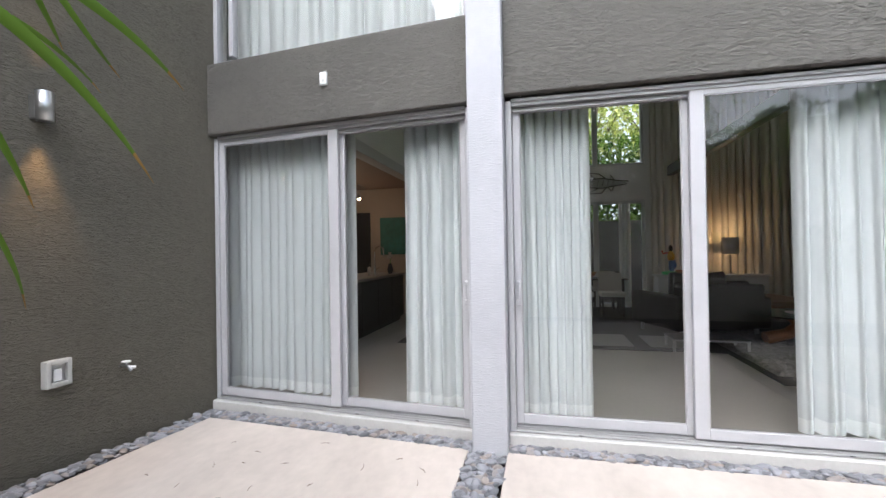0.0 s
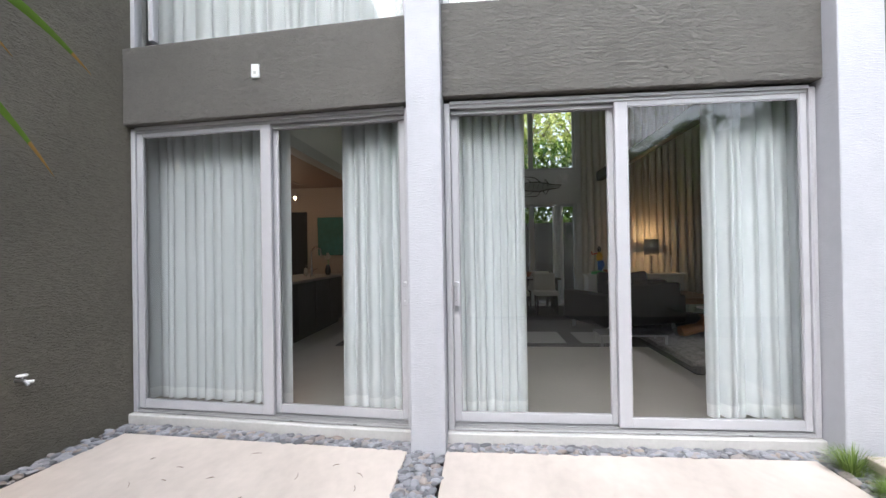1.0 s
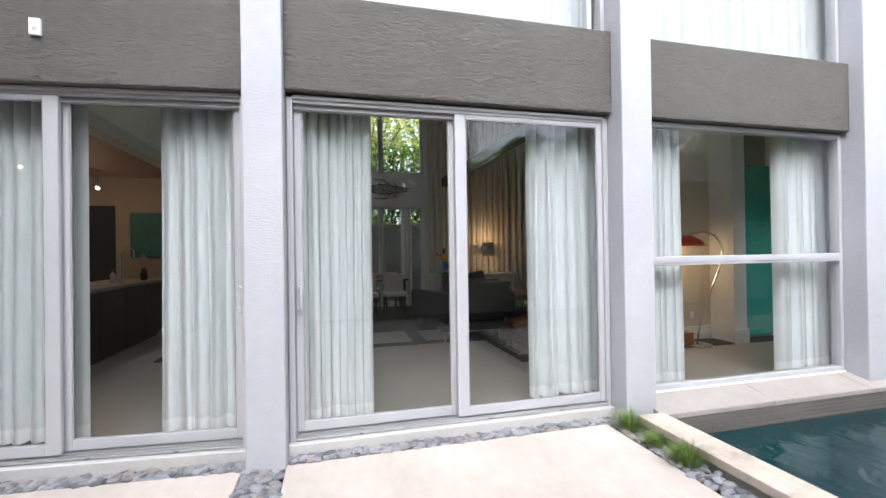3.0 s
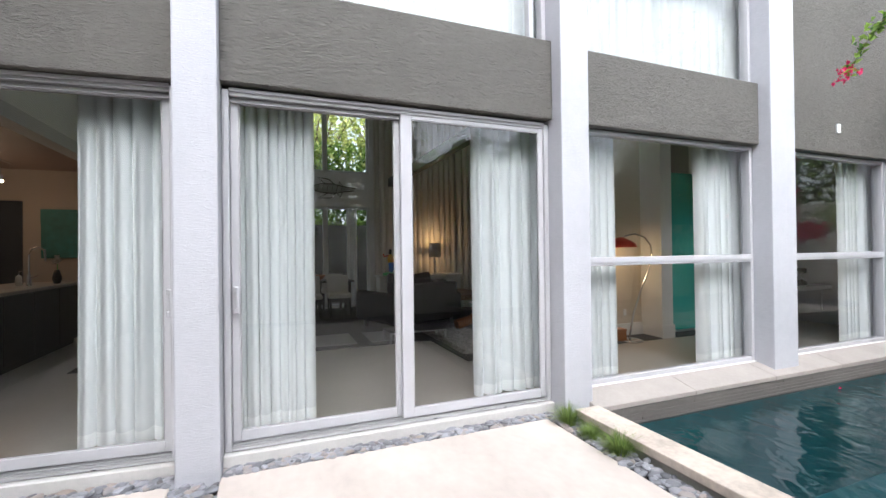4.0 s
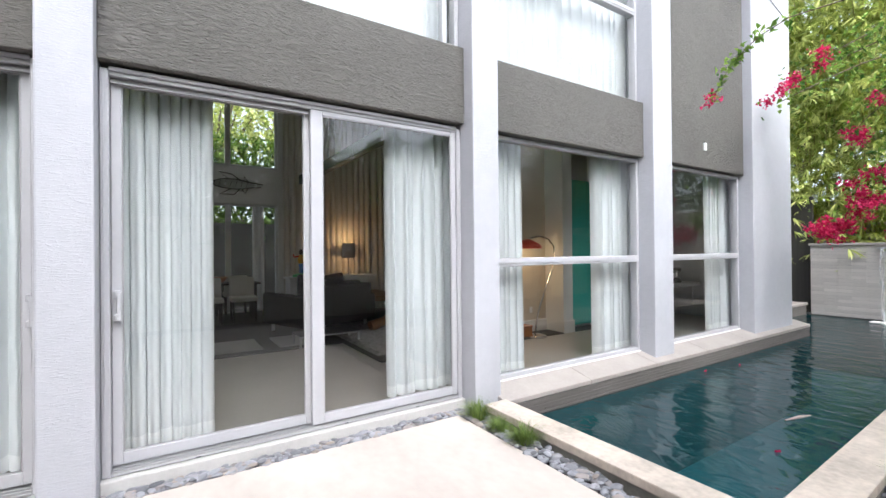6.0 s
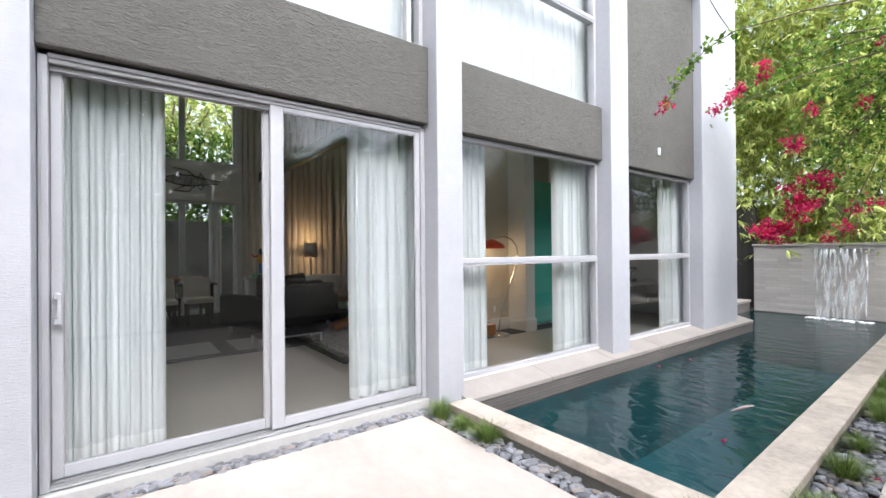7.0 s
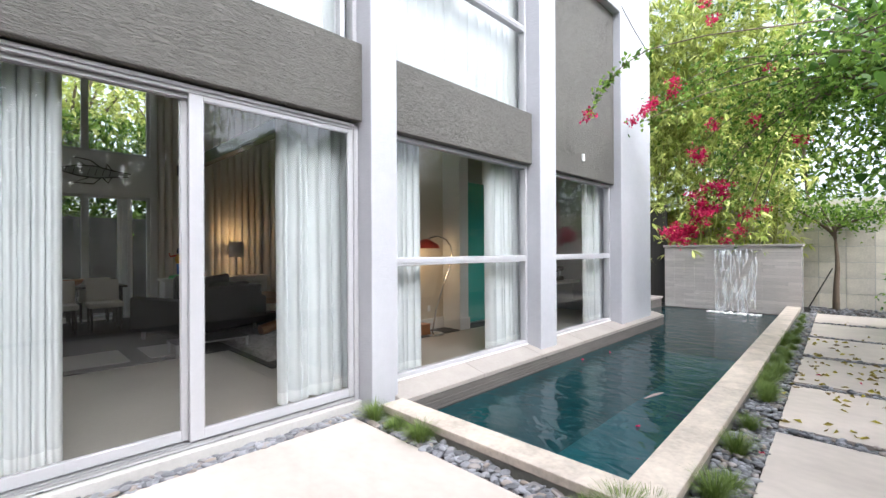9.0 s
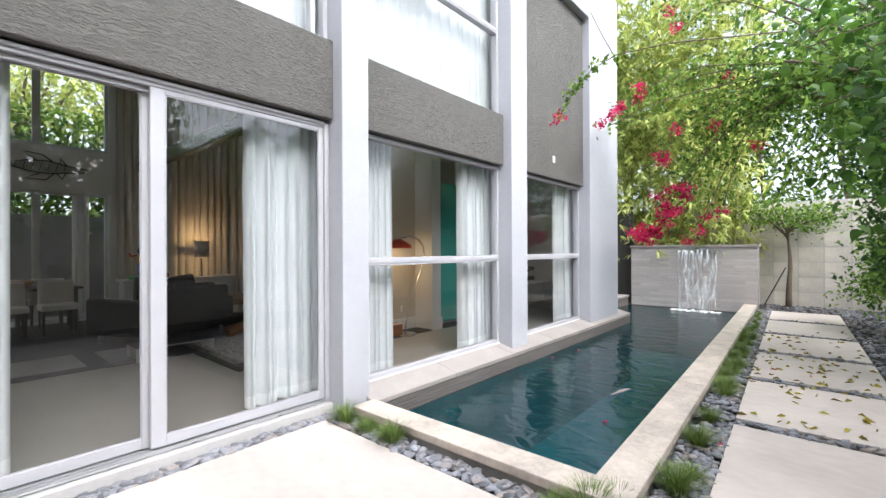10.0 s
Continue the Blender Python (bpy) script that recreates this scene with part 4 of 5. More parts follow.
fv = [(-0.42, 0.0), (-0.2, 0.085), (0.05, 0.095), (0.3, 0.045), (0.54, 0.0), (0.3, -0.055), (0.05, -0.095), (-0.2, -0.075)]
fa = [bm.verts.new((FXC + 1.15 * a, FYC + 0.01, FZC + 1.2 * b)) for a, b in fv]
fb = [bm.verts.new((FXC + 1.15 * a, FYC + 0.016, FZC + 1.2 * b)) for a, b in fv]
bm.faces.new(fa)
bm.faces.new(fb[::-1])
for i in range(8):
    bm.faces.new((fa[i], fa[(i + 1) % 8], fb[(i + 1) % 8], fb[i]))
part("body_plate", bm, material("dull grey sheet metal", (0.42, 0.42, 0.41), rough=0.6, var=0.2, scale=8, fine=60), fish, "grey metal plate")

# black metal lounge arm near the right drapes
eq = thing("lounge_chair", "black metal framed lounge chair by the drapes", "chair", at=(4.55, 8.4, FLOOR_Z + 0.01))
part("back_rail", tube(bmesh.new(), [(-0.35, 0, 0.72), (0.1, 0, 1.0), (0.25, 0, 1.35)], 0.03, 8), BLACK, eq)
part("seat", boxm(-0.35, 0.35, -0.3, 0.3, 0.36, 0.44, bevel=0.03, segments=2), BLACK, eq)
for x in (-0.3, 0.3):
    for y in (-0.25, 0.25):
        part("leg", tube(bmesh.new(), [(x, y, 0), (x, y, 0.37)], 0.016, 6), BLACK, eq)
part("arm", tube(bmesh.new(), [(-0.35, 0, 0.72), (-0.36, 0, 0.56), (0.2, 0, 0.52)], 0.022, 8), BLACK, eq)

# ---- kitchen ----
ki = thing("kitchen_island", "long black kitchen island with a stone worktop", "kitchen island", at=(-3.25, 6.9, FLOOR_Z))
part("body", boxm(-0.38, 0.38, -1.75, 1.78, 0.08, 0.915), BLACK, ki)
for k in range(5):
    part("door", boxm(0.382, 0.40, -1.74 + k * 0.70, -1.05 + k * 0.70, 0.1, 0.90, bevel=0.003), BLACK, ki)
part("worktop", boxm(-0.45, 0.45, -1.82, 1.84, 0.917, 0.96, bevel=0.004), LEDGE_TOP, ki, "beige stone worktop")
part("plinth", boxm(-0.34, 0.34, -1.7, 1.7, 0, 0.079), BLACK, ki)
fa = thing("faucet", "tall chrome pull-down kitchen faucet", "faucet", at=(-3.09, 7.70, FLOOR_Z + 0.961))
part("spout", tube(bmesh.new(), [(0, 0, 0), (0, 0, 0.42), (0.03, 0, 0.50), (0.1, 0, 0.53), (0.17, 0, 0.49), (0.18, 0, 0.34)], 0.014, 10), CHROME, fa)
part("body", lathe(bmesh.new(), [(0.035, 0), (0.03, 0.02), (0.025, 0.16)], (0, 0, 0), 16), CHROME, fa)
part("handle", tube(bmesh.new(), [(0.02, 0, 0.10), (0.10, 0, 0.14)], 0.008, 8), CHROME, fa)
bt = thing("soap_bottle", "clear soap bottle with a steel pump", "bottle", at=(-3.22, 7.75, FLOOR_Z + 0.961))
part("body", lathe(bmesh.new(), [(0.035, 0), (0.035, 0.12), (0.015, 0.15)], (0, 0, 0), 14), SEAT, bt, smooth=True)
part("pump", tube(bmesh.new(), [(0, 0, 0.15), (0, 0, 0.2), (0.05, 0, 0.2)], 0.007, 6), CHROME, bt)
art = thing("painting", "dark teal abstract painting on the kitchen wall", "painting", at=(-3.1, 9.47, 1.85))
part("canvas", boxm(-0.55, 0.55, -0.02, 0.02, -0.42, 0.42, bevel=0.004), TEAL_ART, art)
part("upper_field", boxm(-0.55, 0.55, -0.026, -0.0205, 0.18, 0.42), TEAL_ART, art, "lighter teal field")
dr = thing("door_3", "dark framed doorway in the kitchen wall", "door", "", "structure", at=(-4.35, 9.47, FLOOR_Z))
part("leaf", boxm(-0.45, 0.45, -0.02, 0.02, 0.0, 2.30, bevel=0.004), BLACK, dr)
va = thing("vase", "small vase with pale flowers on the island", "vase", at=(-2.95, 8.15, FLOOR_Z + 0.961))
part("body", lathe(bmesh.new(), [(0.04, 0), (0.06, 0.08), (0.03, 0.2)], (0, 0, 0), 16), BLACK, va, smooth=True)
for k in range(7):
    a = k * 0.9
    part("flower", lathe(bmesh.new(), [(0.008, 0.0), (0.03, 0.02), (0.034, 0.035), (0.01, 0.03)], (0.07 * math.cos(a) * (k % 3) / 2, 0.07 * math.sin(a) * (k % 3) / 2, 0.29 + 0.03 * (k % 4)), 8), SEAT, va)
part("stem", tube(bmesh.new(), [(0, 0, 0.15), (0.01, 0, 0.33)], 0.006, 5), GREEN, va)
for y in (5.20, 5.90, 6.75, 8.62):
    sp = thing("ceiling_spotlight", "small lit halogen spotlight hanging from the kitchen ceiling", "spotlight", "kitchen spotlights", at=(-3.79, y, 2.94))
    part("stem", tube(bmesh.new(), [(0, 0, 0), (0, 0, -0.25)], 0.006, 6), CHROME, sp)
    part("can", lathe(bmesh.new(), [(0.028, -0.315), (0.034, -0.25), (0.02, -0.245)], (0, 0, 0), 12), CHROME, sp)
    part("bulb", lathe(bmesh.new(), [(0.012, -0.35), (0.026, -0.335), (0.026, -0.3155)], (0, 0, 0), 12), HALOGEN, sp, "glowing bulb")
solo("light_track", boxm(-3.81, -3.77, 4.9, 8.9, 2.925, 2.9395), CHROME, "slim chrome lighting track on the kitchen ceiling", "light track")
kl = bpy.data.lights.new("spot_light", "POINT")
kl.energy, kl.color, kl.shadow_soft_size = 2.6, (1.0, 0.60, 0.32), 0.1
new("spot_light", kl).location = (-3.7, 8.3, 2.1)

# ---- behind the right bays ----
al = thing("arc_lamp", "chrome arc floor lamp with a red shade", "floor lamp", at=(4.95, 5.08, FLOOR_Z))
part("base", lathe(bmesh.new(), [(0.17, 0), (0.17, 0.025), (0.12, 0.035), (0.03, 0.05)], (0, 0, 0), 28), CHROME, al, smooth=True)
arc = [(-0.02, 0, 0.04), (0.06, 0, 0.40), (0.22, 0, 0.76), (0.36, 0, 1.02), (0.44, 0, 1.24), (0.42, 0, 1.42), (0.30, 0, 1.54), (0.10, 0, 1.59), (-0.10, 0, 1.55), (-0.16, 0, 1.52)]
part("arm", tube(bmesh.new(), arc, 0.014, 10), CHROME, al, smooth=True)
ex = arc[-1][0]
part("shade", lathe(bmesh.new(), [(0.23, -0.13), (0.20, -0.07), (0.10, -0.01), (0.03, 0.02), (0.02, 0.02), (0.09, -0.02), (0.19, -0.08), (0.222, -0.13)], (ex, 0, arc[-1][2]), 28), RED, al, "red enamel shade", smooth=True)
bx2 = thing("wooden_box", "small reddish wooden box on the floor", "box", at=(4.78, 5.2, FLOOR_Z))
part("body", boxm(-0.16, 0.14, -0.08, 0.08, 0.0, 0.15, bevel=0.006), WOOD, bx2)
part("lid", boxm(-0.165, 0.145, -0.085, 0.085, 0.151, 0.18, bevel=0.006), WOOD, bx2)
solo("wall_outlet", boxm(5.14, 5.20, 5.405, 5.419, 0.42, 0.52, bevel=0.003), PLASTIC, "white wall outlet on the beige wall", "outlet")
sl2 = bpy.data.lights.new("study_light", "POINT")
sl2.energy, sl2.color, sl2.shadow_soft_size = 5, (1.0, 0.66, 0.34), 0.12
new("study_light", sl2).location = (ex + 4.95, 5.08, FLOOR_Z + arc[-1][2] - 0.2)
gp = thing("glass_partition", "teal tinted glass partition", "partition", at=(0, 0, 0))
part("panel", boxm(5.77, 6.9, 5.3, 5.312, FLOOR_Z + 0.04, 2.7), TEAL_OPAQUE, gp)
part("rail", boxm(5.77, 6.9, 5.28, 5.33, FLOOR_Z, FLOOR_Z + 0.039), STEEL, gp)
sh = thing("shelf", "white wall shelf with black fittings", "shelf", at=(8.55, 4.95, 0.76))
part("board", boxm(-0.5, 0.55, -0.28, 0.54, -0.03, 0.03, bevel=0.004), PLASTIC, sh)
for x in (-0.4, 0.4):
    part("bracket", boxm(x - 0.02, x + 0.02, -0.2, 0.53, -0.4, -0.031), STEEL, sh)
for x, y, h in ((-0.22, -0.12, 0.12), (0.12, -0.05, 0.16), (0.38, 0.1, 0.12)):
    st = thing("fitness_weight", "black and chrome hand weight stood on the shelf", "weight", "hand weights on the shelf", at=(8.55 + x, 4.95 + y, 0.791))
    part("disc", lathe(bmesh.new(), [(0.06, 0), (0.075, 0.01), (0.075, 0.06), (0.03, 0.07)], (0, 0, 0), 16), BLACK, st, smooth=True)
    part("grip", lathe(bmesh.new(), [(0.018, 0.07), (0.022, 0.07 + h / 2), (0.018, 0.07 + h)], (0, 0, 0), 12), CHROME, st, smooth=True)
    part("disc", lathe(bmesh.new(), [(0.03, 0.07 + h), (0.075, 0.08 + h), (0.075, 0.13 + h), (0.06, 0.14 + h)], (0, 0, 0), 16), BLACK, st, smooth=True)
mi = thing("wall_mirror", "black framed mirror on the grey wall", "mirror", at=(8.5, 5.478, 1.75))
part("frame", boxm(-0.45, 0.4, -0.02, 0.02, -0.4, 0.45, bevel=0.004), BLACK, mi)
part("glass", boxm(-0.41, 0.36, -0.026, -0.021, -0.36, 0.41), CHROME, mi)
for x, z, w in ((7.55, 1.5, 0.16), (7.6, 2.0, 0.2), (8.02, 1.3, 0.06)):
    pf = thing("picture_frame", "small pale framed print on the grey wall", "picture frame", "prints on the grey wall", at=(x, 5.48, z))
    part("frame", boxm(-w, w, -0.018, 0.018, -0.14, 0.14, bevel=0.003), BLACK, pf)
    part("print", boxm(-w + 0.025, w - 0.025, -0.023, -0.019, -0.115, 0.115), SEAT, pf, "pale print")

# ---- small things on the house ----
def wall_plate(x, z):
    w = thing("wall_plate", "small white plastic sensor plate on dark stucco", "wall plate", "sensor plates", at=(x, BAND_Y + recess(x), z))
    part("cover", boxm(-0.033, 0.033, -0.024, 0.0, -0.055, 0.055, bevel=0.006, segments=2), PLASTIC, w)
    part("lens", boxm(-0.012, 0.012, -0.028, -0.0245, -0.03, -0.006), GREYPLASTIC, w, "small grey window")


wall_plate(-1.835, 2.972)
wall_plate(6.70, 2.955)
SCX = LEFT_X - flare(2.36)
sc = thing("wall_sconce", "brushed steel cylinder wall light, lit up and down", "wall lamp", at=(SCX, 2.36, 2.50))
part("bracket", boxm(-0.01, 0.05, -0.035, 0.035, -0.085, 0.075, bevel=0.004), STEEL, sc)
part("cylinder", lathe(bmesh.new(), [(0.045, -0.10), (0.05, -0.098), (0.05, 0.10), (0.045, 0.102), (0.043, 0.09), (0.043, -0.09)], (0.085, 0.0, 0), 28), STEEL, sc, smooth=True)
part("lens", lathe(bmesh.new(), [(0.040, -0.097), (0.041, -0.094), (0.0405, -0.0915)], (0.085, 0, 0), 20), GLOW, sc, "glowing lens")
for dz, dirz, e in ((-0.12, -1, 13), (0.13, 1, 4)):
    l = bpy.data.lights.new("sconce_light", "SPOT")
    l.energy, l.color, l.spot_size, l.spot_blend, l.shadow_soft_size = e, (1.0, 0.55, 0.2), radians(46), 0.8, 0.03
    lo = new("sconce_light", l)
    lo.matrix_world = look((SCX + 0.085, 2.36, 2.50 + dz), (SCX + 0.03, 2.36, 2.50 + dz + dirz))
ou = thing("outdoor_outlet", "grey weatherproof outlet cover on dark stucco", "outlet", at=(LEFT_X - flare(2.455), 2.455, 0.665))
bm = boxm(-0.015, 0.045, -0.085, -0.05, -0.095, 0.095, bevel=0.012, segments=2)
box(bm, -0.015, 0.045, 0.05, 0.085, -0.095, 0.095, bevel=0.012, segments=2)
box(bm, -0.015, 0.045, -0.06, 0.06, 0.06, 0.095, bevel=0.012, segments=2)
box(bm, -0.015, 0.045, -0.06, 0.06, -0.095, -0.06, bevel=0.012, segments=2)
part("cover", bm, GREYPLASTIC, ou)
part("back_plate", boxm(-0.015, 0.016, -0.052, 0.052, -0.062, 0.062), STEEL, ou, "dull metal back plate")
part("flap", boxm(0.0165, 0.035, -0.03, 0.02, -0.055, 0.03, bevel=0.008, segments=2), PLASTIC, ou, "pale domed flap")
hb = thing("hose_tap", "brass and white garden tap on dark stucco", "tap", at=(LEFT_X - flare(2.87), 2.87, 0.61))
part("pipe", tube(bmesh.new(), [(-0.01, 0, 0), (0.07, 0, 0), (0.10, 0, -0.03)], 0.012, 8), STEEL, hb)
part("handle", tube(bmesh.new(), [(0.05, 0, 0.0), (0.05, 0, 0.035)], 0.007, 6), STEEL, hb)
part("wheel", lathe(bmesh.new(), [(0.03, 0.03), (0.035, 0.036), (0.03, 0.042)], (0.05, 0, 0), 12), PLASTIC, hb, "white wheel")
part("spout", tube(bmesh.new(), [(0.08, 0.0, -0.005), (0.11, 0.03, -0.01)], 0.011, 8), PLASTIC, hb)

# ---- waterfall ----
FALL = bpy.data.materials.new("falling water")
FALL.use_nodes = True
nt = FALL.node_tree
nt.nodes.clear()
f_out = nt.nodes.new("ShaderNodeOutputMaterial")
f_mix = nt.nodes.new("ShaderNodeMixShader")
f_clear = nt.nodes.new("ShaderNodeBsdfTransparent")
f_white = nt.nodes.new("ShaderNodeBsdfPrincipled")
f_white.inputs["Base Color"].default_value = (0.92, 0.93, 0.94, 1)
f_white.inputs["Roughness"].default_value = 0.2
f_co = nt.nodes.new("ShaderNodeTexCoord")
f_map = nt.nodes.new("ShaderNodeMapping")
f_map.inputs["Scale"].default_value = (1, 20, 2.6)
f_n = nt.nodes.new("ShaderNodeTexNoise")
f_n.inputs["Scale"].default_value, f_n.inputs["Detail"].default_value = 1.3, 2
f_r = nt.nodes.new("ShaderNodeMapRange")
f_r.inputs["From Min"].default_value, f_r.inputs["From Max"].default_value = 0.48, 0.68
f_r.inputs["To Max"].default_value = 0.62
nt.links.new(f_co.outputs["Object"], f_map.inputs[0])
nt.links.new(f_map.outputs[0], f_n.inputs["Vector"])
nt.links.new(f_n.outputs["Fac"], f_r.inputs["Value"])
nt.links.new(f_r.outputs[0], f_mix.inputs[0])
nt.links.new(f_clear.outputs[0], f_mix.inputs[1])
nt.links.new(f_white.outputs[0], f_mix.inputs[2])
nt.links.new(f_mix.outputs[0], f_out.inputs[0])
verts, faces = [], []
NY, NZ = 40, 24
for j in range(NZ + 1):
    f = j / NZ
    for i in range(NY + 1):
        u = i / NY
        yy = 1.95 + 0.93 * u + (0.5 - u) * 0.10 * f
        verts.append((FX - 0.085 - 0.16 * math.sqrt(f) + 0.02 * noise.noise((u * 9, f * 3, 1)), yy, 1.43 - 1.55 * f))
for j in range(NZ):
    for i in range(NY):
        a = j * (NY + 1) + i
        faces.append((a, a + 1, a + NY + 2, a + NY + 1))
wf = tagged(new("waterfall", sheet("waterfall", verts, faces, FALL, True)), "thin white sheet of water falling from the spout", "waterfall")
so = wf.modifiers.new("thickness", "SOLIDIFY")
so.thickness = 0.006
bm = bmesh.new()
for k in range(70):
    r = 0.014 + 0.026 * rng.random()
    mm = Matrix.Translation((FX - 0.28 + rng.normal() * 0.09, 2.41 + rng.uniform(-0.55, 0.55), -0.118)) @ Matrix.Diagonal((r * 1.6, r * 1.6, r * 0.5, 1))
    bmesh.ops.create_icosphere(bm, subdivisions=1, radius=1, matrix=mm)
tagged(solo("foam", bm, PLASTIC, "white foam where the water falls in", "foam", smooth=True), kind="stuff")

# ---- plants ----
def blade_tuft(n, height, spread, width):
    """Arching grass blades from one root."""
    verts, faces = [], []
    for k in range(n):
        a = rng.uniform(0, 2 * math.pi)
        r0 = rng.uniform(0, 0.05)
        h = height * rng.uniform(0.6, 1.15)
        out = spread * rng.uniform(0.25, 1.1)
        w = width * rng.uniform(0.7, 1.3)
        sx, sy = -math.sin(a) * w, math.cos(a) * w
        base = len(verts)
        for f in (0.0, 0.4, 0.75, 1.0):
            rr = r0 + out * f ** 1.7
            z = h * (f - 0.35 * f ** 3 * (out / spread))
            c = (1 - f * 0.9)
            verts += [(math.cos(a) * rr - sx * c, math.sin(a) * rr - sy * c, z), (math.cos(a) * rr + sx * c, math.sin(a) * rr + sy * c, z)]
        for s in range(3):
            b = base + 2 * s
            faces.append((b, b + 1, b + 3, b + 2))
    return verts, faces


tuft_meshes = [sheet("foliage", *blade_tuft(460, 0.23, 0.17, 0.0032), GRASS) for _ in range(4)]
tufts = [(2.33, 3.12, 1.0), (2.34, 2.86, 0.7), (2.32, 2.80, 0.6), (2.34, 2.54, 0.95), (2.36, 2.62, 0.6), (2.40, 1.02, 1.1), (2.55, 0.92, 0.9), (2.33, 1.18, 0.7),
         (2.98, 0.72, 1.0), (3.2, 0.68, 0.7), (3.78, 0.73, 0.95), (4.35, 0.73, 0.8)]
for k in range(26):
    tufts.append((5.2 + k * 0.155 + rng.uniform(-0.05, 0.05), 0.74 + rng.uniform(-0.07, 0.07), rng.uniform(0.55, 0.95)))
for k in range(8):
    tufts.append((9.4 + k * 0.4, 0.74 + rng.uniform(-0.06, 0.06), rng.uniform(0.5, 0.8)))
for i, (x, y, s) in enumerate(tufts):
    g = thing("grass_tuft", "green arching grass tuft growing among pebbles", "grass", "grass tufts", at=(x, y + (skew(x) if x > 2.6 else 0), -0.045))
    g.rotation_euler = (0, 0, rng.uniform(0, 6))
    g.scale = (s, s, s)
    b = new("foliage", tuft_meshes[i % 4])
    b.parent = g


def limb(start, mid, end, n=8):
    s, m, e = Vector(start), Vector(mid), Vector(end)
    out = []
    for k in range(n + 1):
        f = k / n
        p = s * (1 - f) ** 2 + m * 2 * f * (1 - f) + e * f * f
        out.append(p + Vector(noise.noise_vector(p * 1.3)) * 0.06 * (1 if 0 < k < n else 0))
    return out


def along(paths, n, spread, f0=0.3):
    """Random places scattered about the outer stretch of some limbs."""
    pts = []
    for k in range(n):
        p = paths[rng.integers(len(paths))]
        f = rng.uniform(f0, 1.0) * (len(p) - 1)
        i = min(int(f), len(p) - 2)
        q = p[i].lerp(p[i + 1], f - i)
        pts.append((q.x + rng.normal() * spread[0], q.y + rng.normal() * spread[1], q.z + rng.normal() * spread[2]))
    return np.array(pts)


def tree(name, label, category, limbs, trunk_r, leaf_sets, group=""):
    t = thing(name, label, category, group)
    for i, path in enumerate(limbs):
        r = trunk_r[i]
        part("trunk" if i == 0 else "branch", tube(bmesh.new(), path, [r * (1 - 0.75 * k / (len(path) - 1)) for k in range(len(path))], 7), BARK, t, smooth=True)
    for nm, pts, ln, wd, mat, droop in leaf_sets:
        c = new(nm, broad_leaves(nm, pts, ln, wd, mat) if droop == "broad" else leaf_mesh(nm, pts, ln, wd, mat, droop))
        c.parent = t
    return t


def leaf_fans(name, centres, per, length, width, mat):
    """Fans of long drooping leaves, several from each twig end."""
    c = np.repeat(np.asarray(centres, float), per, axis=0)
    n = len(c)
    a = np.repeat(rng.uniform(0, 2 * np.pi, len(centres)), per) + rng.normal(size=n) * 0.75
    dip = np.repeat(rng.uniform(-0.1, 0.9, len(centres)), per) + rng.normal(size=n) * 0.28
    d = np.stack([np.cos(a) * np.cos(dip), np.sin(a) * np.cos(dip), -np.sin(dip)], 1)
    s = np.cross(d, np.array([0, 0, 1.0]) + rng.normal(size=(n, 3)) * 0.35)
    s /= np.linalg.norm(s, axis=1)[:, None] + 1e-9
    nrm = np.cross(s, d)
    ln = (length * rng.uniform(0.6, 1.2, n))[:, None]
    w = (width * rng.uniform(0.7, 1.2, n))[:, None]
    v = np.empty((n, 6, 3))
    v[:, 0] = c
    v[:, 1] = c + d * ln * 0.35 - s * w * 0.5 + nrm * w * 0.15
    v[:, 2] = c + d * ln * 0.35 + s * w * 0.5 + nrm * w * 0.15
    v[:, 3] = c + d * ln * 0.72 - s * w * 0.32 - nrm * ln * 0.04
    v[:, 4] = c + d * ln * 0.72 + s * w * 0.32 - nrm * ln * 0.04
    v[:, 5] = c + d * ln - nrm * ln * 0.14
    k = (np.arange(n) * 6)[:, None]
    tri = np.concatenate([k + [[0, 1, 2]], k + [[1, 3, 2]], k + [[2, 3, 4]], k + [[3, 5, 4]]])
    return sheet(name, v.reshape(-1, 3).tolist(), tri.tolist(), mat)


def broad_leaves(name, centres, length, width, mat):
    """Heart-shaped leaves with a fold along the rib and a drooping point."""
    c = np.asarray(centres, float)
    n = len(c)
    a, dip = rng.uniform(0, 2 * np.pi, n), rng.uniform(-0.2, 1.1, n)
    d = np.stack([np.cos(a) * np.cos(dip), np.sin(a) * np.cos(dip), -np.sin(dip)], 1)
    s = np.cross(d, np.array([0, 0, 1.0]) + rng.normal(size=(n, 3)) * 0.45)
    s /= np.linalg.norm(s, axis=1)[:, None] + 1e-9
    nrm = np.cross(s, d)
    ln, w = (length * rng.uniform(0.6, 1.2, n))[:, None], (width * rng.uniform(0.75, 1.15, n))[:, None]
    v = np.empty((n, 10, 3))
    for i, (f, half, drop) in enumerate(((0.0, 0.10, 0.0), (0.15, 0.42, 0.02), (0.40, 0.50, 0.05), (0.70, 0.32, 0.13), (1.0, 0.02, 0.26))):
        mid = c + d * ln * f - nrm * ln * drop
        v[:, 2 * i] = mid - s * w * half + nrm * w * half * 0.3
        v[:, 2 * i + 1] = mid + s * w * half + nrm * w * half * 0.3
    k = (np.arange(n) * 10)[:, None]
    quads = np.concatenate([k + [[2 * i, 2 * i + 1, 2 * i + 3, 2 * i + 2]] for i in range(4)])
    return sheet(name, v.reshape(-1, 3).tolist(), quads.tolist(), mat)


